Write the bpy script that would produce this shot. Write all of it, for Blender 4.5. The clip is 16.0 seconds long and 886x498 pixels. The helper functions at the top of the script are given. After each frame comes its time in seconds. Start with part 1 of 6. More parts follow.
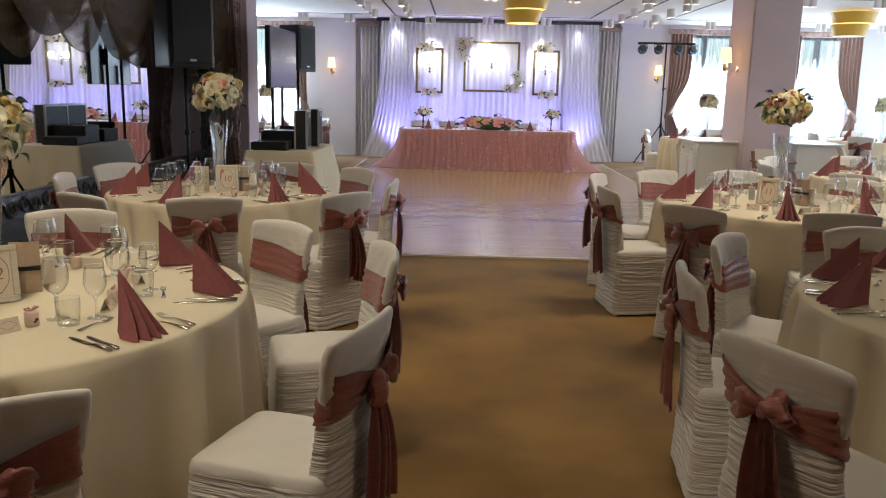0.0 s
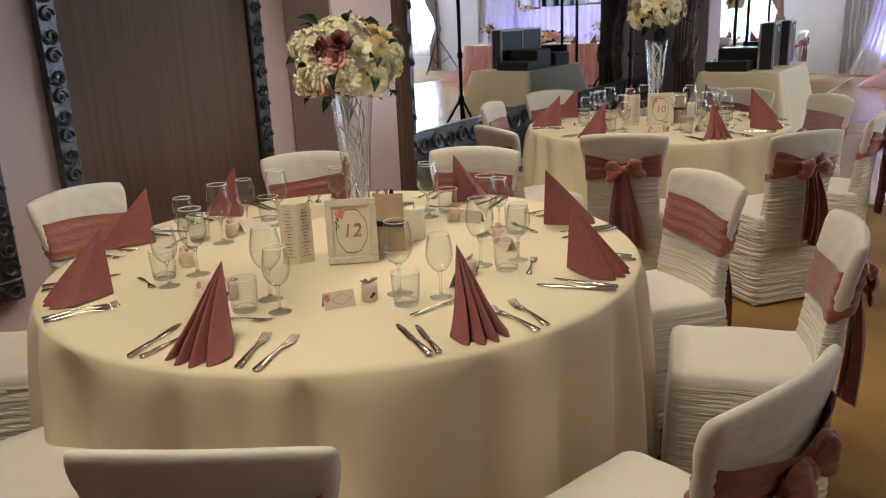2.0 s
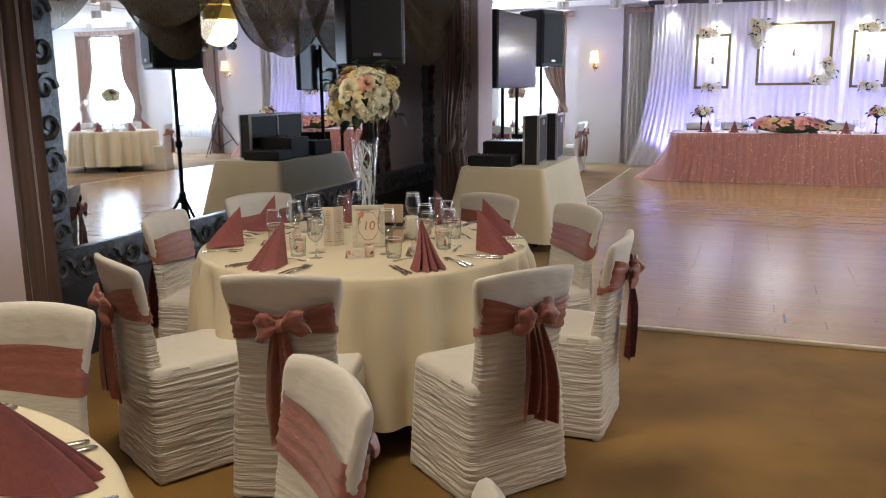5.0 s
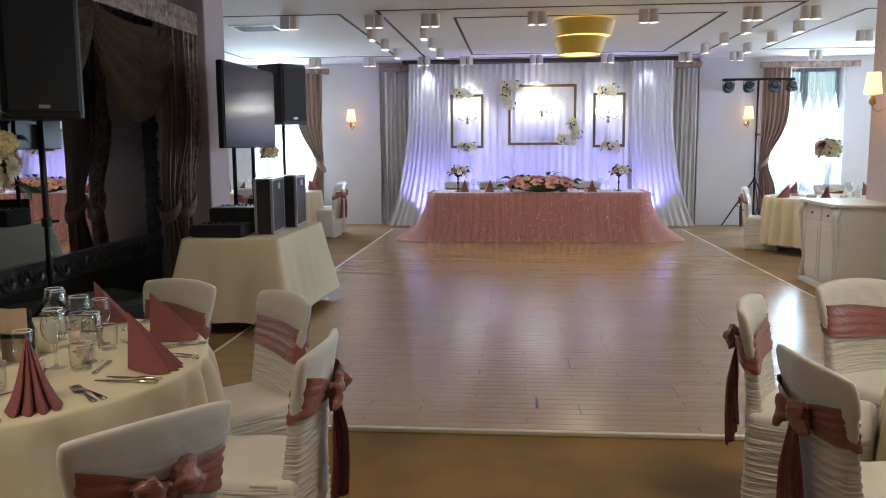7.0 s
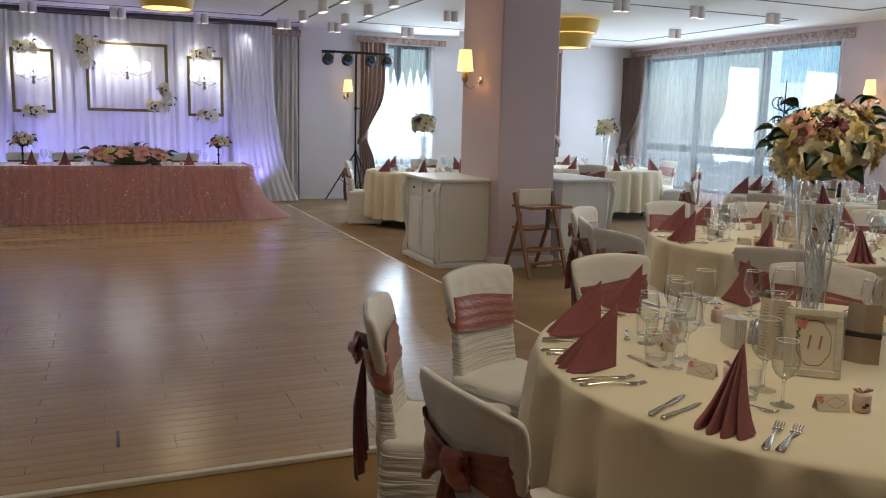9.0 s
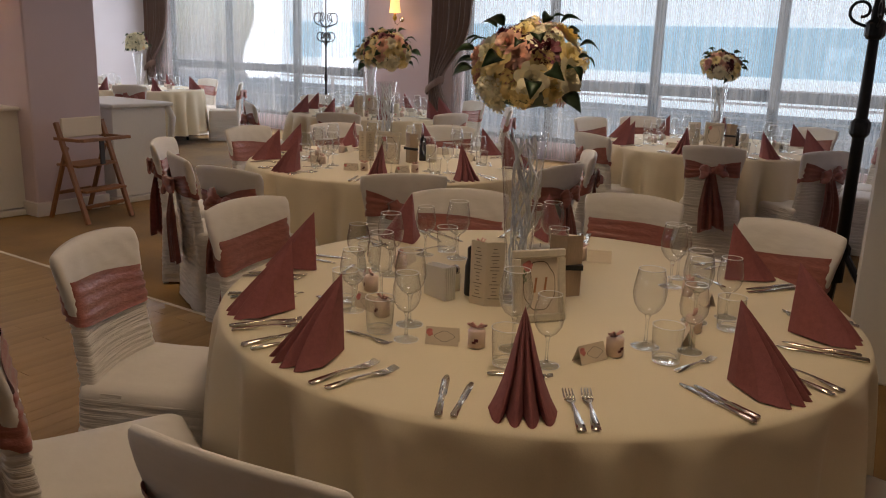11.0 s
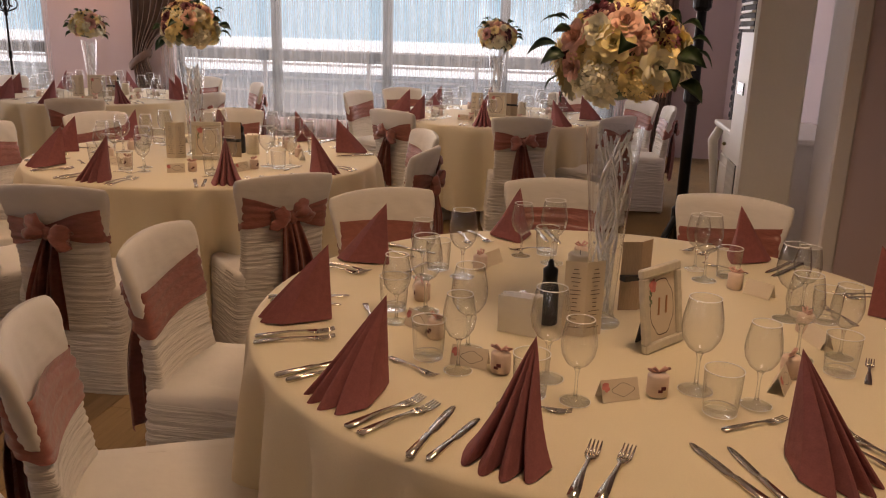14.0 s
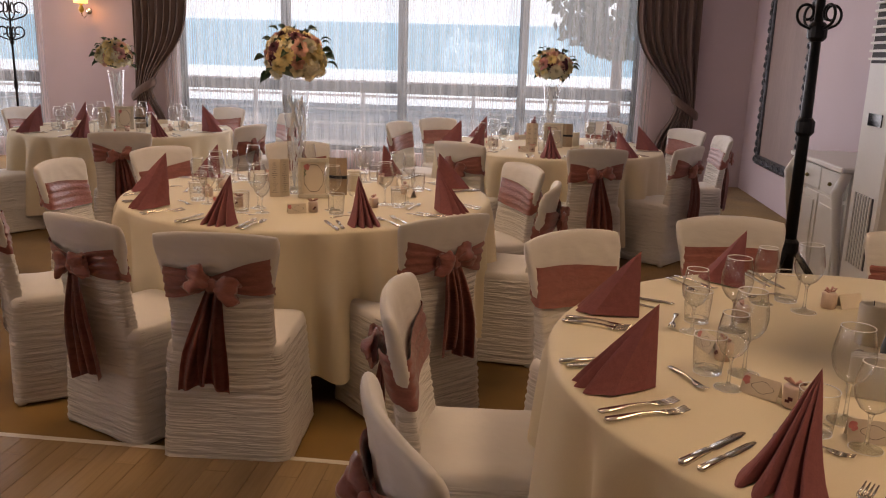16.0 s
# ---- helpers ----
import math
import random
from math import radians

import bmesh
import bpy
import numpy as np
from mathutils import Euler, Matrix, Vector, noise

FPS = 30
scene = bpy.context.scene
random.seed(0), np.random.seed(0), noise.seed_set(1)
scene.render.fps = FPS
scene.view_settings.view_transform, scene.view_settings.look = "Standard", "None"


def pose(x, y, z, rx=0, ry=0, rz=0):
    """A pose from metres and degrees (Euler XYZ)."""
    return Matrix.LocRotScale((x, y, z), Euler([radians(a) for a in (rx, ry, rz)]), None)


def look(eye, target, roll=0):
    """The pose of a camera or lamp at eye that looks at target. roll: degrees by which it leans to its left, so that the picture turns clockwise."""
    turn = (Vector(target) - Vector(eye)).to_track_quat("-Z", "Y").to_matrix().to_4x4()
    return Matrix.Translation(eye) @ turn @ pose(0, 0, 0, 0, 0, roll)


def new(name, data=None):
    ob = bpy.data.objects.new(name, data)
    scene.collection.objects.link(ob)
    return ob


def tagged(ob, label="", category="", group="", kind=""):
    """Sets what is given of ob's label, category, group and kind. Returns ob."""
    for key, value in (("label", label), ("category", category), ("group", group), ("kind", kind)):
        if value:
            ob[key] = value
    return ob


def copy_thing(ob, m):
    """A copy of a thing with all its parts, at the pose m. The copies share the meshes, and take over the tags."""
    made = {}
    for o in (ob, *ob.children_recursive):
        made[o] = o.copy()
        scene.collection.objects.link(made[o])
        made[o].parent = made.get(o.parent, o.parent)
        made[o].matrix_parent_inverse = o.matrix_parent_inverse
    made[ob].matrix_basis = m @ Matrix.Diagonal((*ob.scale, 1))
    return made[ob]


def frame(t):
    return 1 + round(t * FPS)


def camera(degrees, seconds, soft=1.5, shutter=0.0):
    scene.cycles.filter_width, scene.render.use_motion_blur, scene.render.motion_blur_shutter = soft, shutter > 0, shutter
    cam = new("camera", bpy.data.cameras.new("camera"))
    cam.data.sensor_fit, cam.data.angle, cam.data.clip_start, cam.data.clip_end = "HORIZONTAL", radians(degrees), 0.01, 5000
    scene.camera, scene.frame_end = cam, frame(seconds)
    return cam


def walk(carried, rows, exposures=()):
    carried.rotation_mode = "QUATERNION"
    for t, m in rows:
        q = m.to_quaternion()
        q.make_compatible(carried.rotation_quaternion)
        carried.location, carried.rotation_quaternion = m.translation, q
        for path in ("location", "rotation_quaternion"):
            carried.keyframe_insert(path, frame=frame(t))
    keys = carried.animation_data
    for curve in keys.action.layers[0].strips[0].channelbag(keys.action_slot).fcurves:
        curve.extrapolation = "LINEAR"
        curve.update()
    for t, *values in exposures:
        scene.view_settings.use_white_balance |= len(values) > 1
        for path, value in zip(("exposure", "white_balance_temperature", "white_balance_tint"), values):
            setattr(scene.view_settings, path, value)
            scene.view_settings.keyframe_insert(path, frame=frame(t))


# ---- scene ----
cam = camera(57.4, 16.0, 1.1)
METRES, EYE, TILT, LEAN, TURN = 7.0, 1.53, -0.5, 0.3, 1.0
ROWS = [
    (0.0, 0.0, 0.0, 0.0, 0.29, -10.64, -1.55),
    (0.5, 0.0078, 0.0355, -0.0005, 10.3, -11.18, -0.71),
    (1.0, 0.0062, 0.0645, -0.0033, 20.61, -13.05, -0.14),
    (1.5, -0.001, 0.0957, -0.0021, 28.87, -15.09, 0.61),
    (2.0, -0.0032, 0.1215, -0.0026, 32.03, -16.15, 1.84),
    (2.5, 0.0044, 0.1543, -0.0013, 35.25, -15.83, 1.8),
    (3.0, 0.0119, 0.1882, -0.0012, 36.64, -14.85, 1.62),
    (3.5, 0.008, 0.2238, -0.0024, 34.74, -14.89, 1.81),
    (4.0, 0.0017, 0.2575, -0.0003, 28.37, -13.77, 1.62),
    (4.5, 0.0051, 0.2956, -0.0009, 23.77, -13.03, 0.97),
    (5.0, 0.0076, 0.3331, 0.0001, 19.64, -10.89, 0.08),
    (7.5, 0.0357, 0.4951, 0.0025, -1.42, -6.77, 0.29),
    (8.0, 0.0402, 0.525, 0.001, -8.43, -6.92, 0.18),
    (8.5, 0.0498, 0.5561, 0.0011, -16.49, -7.64, -0.68),
    (9.0, 0.0522, 0.5797, -0.0003, -23.36, -8.5, -1.45),
    (9.5, 0.0468, 0.6056, 0.001, -32.24, -9.47, -2.09),
    (10.0, 0.0466, 0.6293, -0.0002, -40.92, -11.26, -2.37),
    (12.5, 0.0658, 0.775, 0.0015, -72.76, -14.6, -1.61),
    (13.0, 0.0676, 0.7977, 0.0017, -76.05, -14.94, -2.55),
    (13.5, 0.0621, 0.8251, 0.0035, -80.41, -15.2, -1.49),
    (14.0, 0.0609, 0.8537, 0.0026, -80.65, -15.09, -1.11),
    (14.5, 0.0718, 0.8874, 0.0037, -81.29, -13.17, -1.38),
    (15.0, 0.0754, 0.9203, 0.0034, -82.03, -12.45, -1.62),
    (15.5, 0.0718, 0.9556, 0.0042, -82.95, -12.78, -1.51),
    (16.0, 0.0779, 0.9826, 0.0023, -84.32, -13.16, -1.1),
]
walk(cam, [(t, pose(0, 0, EYE, TILT, LEAN, TURN) @ pose(METRES * x, METRES * y, METRES * z, 90 + pitch, roll, yaw)) for t, x, y, z, yaw, pitch, roll in ROWS],
     [(0.0, 0.32, 5900, 9), (0.8, 0.66, 6050, 7), (1.5, 0.68, 5950, 8), (4.0, 0.72, 5850, 10), (5.0, 0.64, 5900, 10), (7.5, 0.0, 5850, 5), (9.0, -0.38, 6000, 8), (9.5, -0.42, 6100, 11), (10.0, -0.8, 6250, 15),
      (12.5, -0.62, 8400, 34), (13.0, -0.76, 8600, 37), (14.0, -0.42, 8300, 34), (14.5, -1.08, 7250, 34), (15.0, -1.15, 7100, 31), (15.5, -0.88, 7700, 34), (16.0, -0.45, 7800, 32)])

# ---- world and light ----
world = bpy.data.worlds.new("sky")
scene.world = world
world.use_nodes = True
_sky = world.node_tree.nodes.new("ShaderNodeTexSky")
_sky.sky_type, _sky.sun_disc = "NISHITA", False
_sky.sun_elevation, _sky.sun_rotation = radians(48), radians(150)
world.node_tree.links.new(_sky.outputs[0], world.node_tree.nodes["Background"].inputs[0])
world.node_tree.nodes["Background"].inputs[1].default_value = 0.15


def lamp(name, kind, place, target, energy, colour, size=0.2, size_y=None, spread=None, spot=None):
    data = bpy.data.lights.new(name, kind)
    data.energy, data.color = energy, colour
    if kind == "AREA":
        data.size = size
        if size_y:
            data.shape, data.size_y = "RECTANGLE", size_y
        if spread:
            data.spread = radians(spread)
    elif kind == "SUN":
        data.angle = radians(size)
    else:
        data.shadow_soft_size = size
        if spot:
            data.spot_size, data.spot_blend = radians(spot), 0.6
    ob = new(name, data)
    ob.matrix_world = look(place, target)
    return ob


lamp("sun", "SUN", (20, 2, 14), (8, 8, 0), 4.6, (1.0, 0.95, 0.88), 0.6)
DAY = (0.76, 0.89, 1.0)
# daylight at the openings of the window wall and of the back wall
lamp("window_daylight", "AREA", (10.40, 8.6, 1.55), (0, 8.6, 1.2), 105, DAY, 5.7, 2.5)
lamp("window_daylight", "AREA", (10.40, 15.85, 1.55), (0, 15.4, 1.2), 95, DAY, 4.8, 2.5)
lamp("window_daylight", "AREA", (10.64, 8.6, 1.55), (0, 8.6, 1.2), 60, DAY, 5.7, 2.5)
lamp("window_daylight", "AREA", (10.64, 15.85, 1.55), (0, 15.4, 1.2), 50, DAY, 4.8, 2.5)
lamp("window_daylight", "AREA", (5.42, 18.74, 1.75), (5.42, 8, 0.9), 130, DAY, 1.2, 2.1)
lamp("window_daylight", "AREA", (7.95, 18.74, 1.75), (7.95, 8, 0.9), 130, DAY, 1.2, 2.1)
lamp("window_daylight", "AREA", (-4.25, 18.74, 1.75), (-3.8, 8, 0.9), 190, DAY, 1.2, 2.1)
WARM = (1.0, 0.83, 0.58)
# Fill spots for whole groups of downlights, several added only to brighten furniture.
for _x, _y, _e in ((-1.5, 1.6, 27), (1.6, 1.2, 10), (-1.8, 4.4, 30), (1.9, 5.6, 33), (4.2, 7.9, 26), (2.1, 11.7, 13), (-1.3, 8.1, 16), (6.8, 7.6, 18), (3.3, 9.7, 15), (-0.4, 14.2, 20), (2.2, 14.2, 20)):
    lamp("downlight_glow", "SPOT", (_x, _y, 2.9), (_x, _y, 0), _e * 3.4, WARM, 0.34, spot=125)
for _x, _e in ((-1.45, 18), (-0.7, 90), (0.52, 90), (1.74, 90), (2.5, 10)):
    lamp("backdrop_spot", "SPOT", (_x, 18.12, 2.95), (_x, 18.4, 1.6), _e, (1.0, 0.95, 0.92), 0.04, spot=66)
for _x in (-1.3, -0.2, 1.25, 2.4):
    lamp("uplight_glow", "SPOT", (_x, 17.75, 0.1), (_x, 18.42, 1.3), 65, (0.36, 0.32, 1.0), 0.06, spot=100)

# ---- materials ----
def mat(name, colour, rough=0.6, metal=0.0, var=0.12, scale=6.0, bump=0.15, fine=60.0, stretch=(1, 1, 1), spec=0.5, sheen=0.0,
        per_object=0.0, coat=0.0, tint=None, bump_dist=0.004):
    """A surface with mottling at a large and a fine scale and a matching relief."""
    m = bpy.data.materials.new(name)
    m.use_nodes = True
    nt = m.node_tree
    n, ln = nt.nodes, nt.links
    b = n["Principled BSDF"]
    b.inputs["Roughness"].default_value, b.inputs["Metallic"].default_value = rough, metal
    b.inputs["Specular IOR Level"].default_value = spec
    b.inputs["Sheen Weight"].default_value = sheen
    b.inputs["Coat Weight"].default_value = coat
    tc = n.new("ShaderNodeTexCoord")
    mp = n.new("ShaderNodeMapping")
    mp.inputs["Scale"].default_value = stretch
    ln.new(tc.outputs["Object"], mp.inputs["Vector"])
    big = n.new("ShaderNodeTexNoise")
    big.inputs["Scale"].default_value, big.inputs["Detail"].default_value = scale, 4
    small = n.new("ShaderNodeTexNoise")
    small.inputs["Scale"].default_value, small.inputs["Detail"].default_value = fine, 3
    for t in (big, small):
        ln.new(mp.outputs[0], t.inputs["Vector"])
    mixf = n.new("ShaderNodeMix")
    mixf.inputs["Factor"].default_value = 0.4
    ln.new(big.outputs["Fac"], mixf.inputs["A"])
    ln.new(small.outputs["Fac"], mixf.inputs["B"])
    ramp = n.new("ShaderNodeValToRGB")
    lo = [c * (1 - var) for c in colour]
    hi = [min(1, c * (1 + var)) for c in (tint or colour)]
    ramp.color_ramp.elements[0].position, ramp.color_ramp.elements[1].position = 0.3, 0.7
    ramp.color_ramp.elements[0].color, ramp.color_ramp.elements[1].color = (*lo, 1), (*hi, 1)
    ln.new(mixf.outputs["Result"], ramp.inputs["Fac"])
    out = ramp.outputs["Color"]
    if per_object:
        info = n.new("ShaderNodeObjectInfo")
        hsv = n.new("ShaderNodeHueSaturation")
        mr = n.new("ShaderNodeMapRange")
        mr.inputs["To Min"].default_value, mr.inputs["To Max"].default_value = 1 - per_object, 1 + per_object
        ln.new(info.outputs["Random"], mr.inputs["Value"])
        ln.new(mr.outputs[0], hsv.inputs["Value"])
        ln.new(out, hsv.inputs["Color"])
        out = hsv.outputs["Color"]
    ln.new(out, b.inputs["Base Color"])
    if bump:
        bp = n.new("ShaderNodeBump")
        bp.inputs["Strength"].default_value, bp.inputs["Distance"].default_value = bump, bump_dist
        ln.new(mixf.outputs["Result"], bp.inputs["Height"])
        ln.new(bp.outputs[0], b.inputs["Normal"])
    return m


def emitter(name, colour, strength):
    m = bpy.data.materials.new(name)
    m.use_nodes = True
    b = m.node_tree.nodes["Principled BSDF"]
    b.inputs["Base Color"].default_value = (*colour, 1)
    b.inputs["Emission Color"].default_value = (*colour, 1)
    b.inputs["Emission Strength"].default_value = strength
    return m


def clear_glass(name, tint=(1, 1, 1), gloss=0.9, rough=0.02):
    """Thin glass: lets light straight through, mirrors by Fresnel."""
    m = bpy.data.materials.new(name)
    m.use_nodes = True
    n, ln = m.node_tree.nodes, m.node_tree.links
    n.clear()
    o, mx = n.new("ShaderNodeOutputMaterial"), n.new("ShaderNodeMixShader")
    tr, gl, fr = n.new("ShaderNodeBsdfTransparent"), n.new("ShaderNodeBsdfGlossy"), n.new("ShaderNodeMapRange")
    lw, pw = n.new("ShaderNodeLayerWeight"), n.new("ShaderNodeMath")
    pw.operation, pw.inputs[1].default_value = "POWER", 2.3
    ln.new(lw.outputs["Facing"], pw.inputs[0])
    ln.new(pw.outputs[0], fr.inputs["Value"])
    fr.inputs["To Min"].default_value, fr.inputs["To Max"].default_value = 0.07, 1.0
    tr.inputs[0].default_value = (*tint, 1)
    gl.inputs["Roughness"].default_value = rough
    gl.inputs[0].default_value = (gloss, gloss, gloss, 1)
    ln.new(fr.outputs[0], mx.inputs[0])
    ln.new(tr.outputs[0], mx.inputs[1])
    ln.new(gl.outputs[0], mx.inputs[2])
    ln.new(mx.outputs[0], o.inputs[0])
    return m


def blown_glass(name, tint=(1, 1, 1), clear=0.45, ior=1.47):
    """Glass with walls of its own thickness: refracts, with part of the light going straight through."""
    m = bpy.data.materials.new(name)
    m.use_nodes = True
    n, ln = m.node_tree.nodes, m.node_tree.links
    n.clear()
    o, mx = n.new("ShaderNodeOutputMaterial"), n.new("ShaderNodeMixShader")
    tr, gl = n.new("ShaderNodeBsdfTransparent"), n.new("ShaderNodeBsdfGlass")
    tr.inputs[0].default_value = gl.inputs["Color"].default_value = (*tint, 1)
    gl.inputs["Roughness"].default_value, gl.inputs["IOR"].default_value = 0.0, ior
    mx.inputs[0].default_value = 1 - clear
    ln.new(tr.outputs[0], mx.inputs[1])
    ln.new(gl.outputs[0], mx.inputs[2])
    ln.new(mx.outputs[0], o.inputs[0])
    return m


def sheer(name, colour, open_=0.35):
    """Thin woven voile: partly open, the threads scatter light both ways."""
    m = bpy.data.materials.new(name)
    m.use_nodes = True
    n, ln = m.node_tree.nodes, m.node_tree.links
    n.clear()
    o = n.new("ShaderNodeOutputMaterial")
    tr, df, tl = n.new("ShaderNodeBsdfTransparent"), n.new("ShaderNodeBsdfDiffuse"), n.new("ShaderNodeBsdfTranslucent")
    a, b = n.new("ShaderNodeMixShader"), n.new("ShaderNodeMixShader")
    noise_ = n.new("ShaderNodeTexNoise")
    tc, mp = n.new("ShaderNodeTexCoord"), n.new("ShaderNodeMapping")
    mp.inputs["Scale"].default_value = (22, 22, 0.03)
    ln.new(tc.outputs["Object"], mp.inputs["Vector"])
    ln.new(mp.outputs[0], noise_.inputs["Vector"])
    mr = n.new("ShaderNodeMapRange")
    mr.inputs["From Min"].default_value, mr.inputs["From Max"].default_value = 0.3, 0.7
    mr.inputs["To Min"].default_value, mr.inputs["To Max"].default_value = 1 - open_ - 0.1, 1 - open_ + 0.1
    ln.new(noise_.outputs["Fac"], mr.inputs["Value"])
    for s in (df, tl):
        s.inputs[0].default_value = (*colour, 1)
    a.inputs[0].default_value = 0.55
    ln.new(df.outputs[0], a.inputs[1])
    ln.new(tl.outputs[0], a.inputs[2])
    ln.new(mr.outputs[0], b.inputs[0])
    ln.new(tr.outputs[0], b.inputs[1])
    ln.new(a.outputs[0], b.inputs[2])
    ln.new(b.outputs[0], o.inputs[0])
    return m


M_WALL = mat("pale_lilac_wall_paint", (0.60, 0.49, 0.515), 0.75, var=0.04, scale=1.5, bump=0.05, fine=150)
M_WALLB = mat("white_lilac_wall_paint", (0.72, 0.70, 0.74), 0.75, var=0.04, scale=1.5, bump=0.05, fine=150)
M_BROWNPANEL = mat("brown_striped_wallpaper", (0.10, 0.058, 0.036), 0.6, var=0.35, scale=5, bump=0.1, fine=90, stretch=(1, 6, 0.15))
M_CEIL = mat("white_ceiling_paint", (0.78, 0.76, 0.74), 0.8, var=0.03, scale=1, bump=0.04)
# Shade of recesses as a colour: grooves, curtain rail, vent and louvre slots.
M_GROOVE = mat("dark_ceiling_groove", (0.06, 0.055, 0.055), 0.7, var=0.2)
M_CARPET = mat("ochre_brown_carpet", (0.185, 0.094, 0.017), 0.95, var=0.46, scale=1.6, bump=0.6, fine=320, sheen=0.1, tint=(0.225, 0.122, 0.024))
M_MIRROR = mat("mirror_silver", (0.86, 0.87, 0.88), 0.015, 1.0, var=0.01, bump=0)
M_ORNATE = mat("tarnished_silver_carving", (0.10, 0.105, 0.115), 0.35, 0.75, var=0.6, scale=25, bump=0.5, fine=80)
M_COVER = mat("ivory_spandex_cover", (0.70, 0.66, 0.60), 0.7, var=0.04, scale=4, bump=0.35, fine=14, stretch=(1, 1, 3), sheen=0.15, per_object=0.04, bump_dist=0.012)
M_RUCHED = mat("ruched_spandex_cover", (0.70, 0.66, 0.60), 0.7, var=0.04, scale=5, bump=1.0, fine=15, stretch=(0.35, 0.35, 8), sheen=0.15, per_object=0.04, bump_dist=0.028)
M_SASH = mat("dusty_rose_satin", (0.31, 0.108, 0.085), 0.24, var=0.18, scale=14, bump=0.85, fine=38, stretch=(1, 1, 3), sheen=0.3, per_object=0.08, bump_dist=0.008)
M_CLOTH = mat("ivory_tablecloth", (0.74, 0.65, 0.462), 0.8, var=0.04, scale=3, bump=0.18, fine=260, sheen=0.15)
M_NAPKIN = mat("dusty_rose_napkin", (0.27, 0.088, 0.088), 0.85, var=0.14, scale=70, bump=0.25, fine=300, per_object=0.06)
M_STEEL = mat("polished_cutlery_steel", (0.62, 0.58, 0.52), 0.16, 1.0, var=0.05, bump=0.02)
M_BLACK = mat("black_plastic", (0.012, 0.012, 0.013), 0.45, var=0.3, bump=0.1)
M_BLACKMETAL = mat("black_metal", (0.015, 0.014, 0.014), 0.4, 0.6, var=0.3, bump=0.1)
M_GLASS = clear_glass("drinking_glass", (0.965, 0.97, 0.965), 0.6, 0.01)
M_SOLIDGLASS = blown_glass("solid_glass", (0.98, 0.99, 0.985), 0.5)
M_VASEGLASS = clear_glass("vase_glass", (0.96, 0.975, 0.975), 0.8, 0.01)
M_ROSEPANEL = mat("rose_brown_striped_wallpaper", (0.30, 0.22, 0.20), 0.5, var=0.2, scale=5, bump=0.1, fine=90, stretch=(6, 1, 0.15))
M_COPPERINK = mat("copper_ink", (0.42, 0.19, 0.08), 0.5, var=0.15, bump=0)
M_PANE = clear_glass("window_glass", (0.92, 0.96, 0.98))
M_WHITEPAINT = mat("white_lacquer", (0.76, 0.74, 0.68), 0.35, var=0.03, scale=3, bump=0.05)
M_SHEER = sheer("white_voile", (0.84, 0.89, 0.91), 0.72)
M_WHITEDRAPE = mat("white_backdrop_voile", (0.80, 0.79, 0.82), 0.8, var=0.04, scale=4, bump=0.12, stretch=(8, 8, 0.5))
M_GREYDRAPE = mat("pale_grey_curtain", (0.64, 0.61, 0.60), 0.8, var=0.08, scale=6, bump=0.15, stretch=(8, 8, 0.5))
M_BROWNDRAPE = mat("brown_taupe_curtain", (0.14, 0.085, 0.068), 0.55, var=0.25, scale=5, bump=0.2, stretch=(8, 8, 0.5), sheen=0.3)
M_TAUPE = mat("taupe_satin", (0.34, 0.22, 0.18), 0.5, var=0.15, scale=5, bump=0.2, stretch=(8, 8, 0.5), sheen=0.3)
M_DAMASK = mat("rose_brown_damask", (0.20, 0.10, 0.085), 0.6, var=0.75, scale=16, bump=0.2, fine=40, tint=(0.34, 0.24, 0.21))
M_ORGANZA = sheer("brown_organza", (0.16, 0.115, 0.075), 0.22)
M_TULLE = sheer("blush_tulle", (0.80, 0.52, 0.51), 0.5)
M_SKIRT = mat("blush_skirt_lining", (0.46, 0.235, 0.23), 0.8, var=0.1, scale=8, bump=0.2, stretch=(8, 8, 0.6))
M_GOLD = mat("brushed_gold", (0.55, 0.38, 0.10), 0.3, 0.9, var=0.15, scale=20, bump=0.15)
M_OLDGOLD = mat("dull_gilt_frame", (0.22, 0.17, 0.06), 0.45, 0.6, var=0.3, scale=20, bump=0.3)
M_WOOD = mat("brown_beech", (0.24, 0.10, 0.035), 0.45, var=0.25, scale=4, bump=0.1, stretch=(3, 3, 0.4))
M_WINDOWFRAME = mat("dark_window_frame", (0.035, 0.05, 0.06), 0.5, var=0.2, bump=0.05)
M_TRIM = mat("white_trim", (0.70, 0.66, 0.63), 0.5, var=0.03, bump=0.03)
M_EDGE = mat("pale_edge_strip", (0.62, 0.56, 0.46), 0.4, var=0.08, bump=0.05)
M_PAPER = mat("cream_card", (0.72, 0.63, 0.50), 0.8, var=0.04, bump=0.05, fine=200)
M_KRAFT = mat("ribbed_kraft_card", (0.50, 0.38, 0.27), 0.8, var=0.12, scale=30, bump=0.3, stretch=(20, 20, 1))
M_FRAMEWHITE = mat("distressed_white_frame", (0.62, 0.57, 0.46), 0.55, var=0.12, scale=30, bump=0.3)
M_INK = mat("brown_ink", (0.10, 0.06, 0.035), 0.7, var=0.1, bump=0)
M_PINKPRINT = mat("pink_flower_print", (0.62, 0.22, 0.20), 0.7, var=0.3, scale=60, bump=0)
M_GREENPRINT = mat("green_leaf_print", (0.16, 0.22, 0.12), 0.7, var=0.3, scale=60, bump=0)
M_WAX = mat("cream_wax", (0.76, 0.69, 0.55), 0.5, var=0.03, bump=0.03)
M_SCREEN = mat("dark_tv_screen", (0.012, 0.013, 0.016), 0.12, var=0.1, bump=0)
M_CASE = mat("black_laminate", (0.02, 0.02, 0.022), 0.5, var=0.3, bump=0.15)
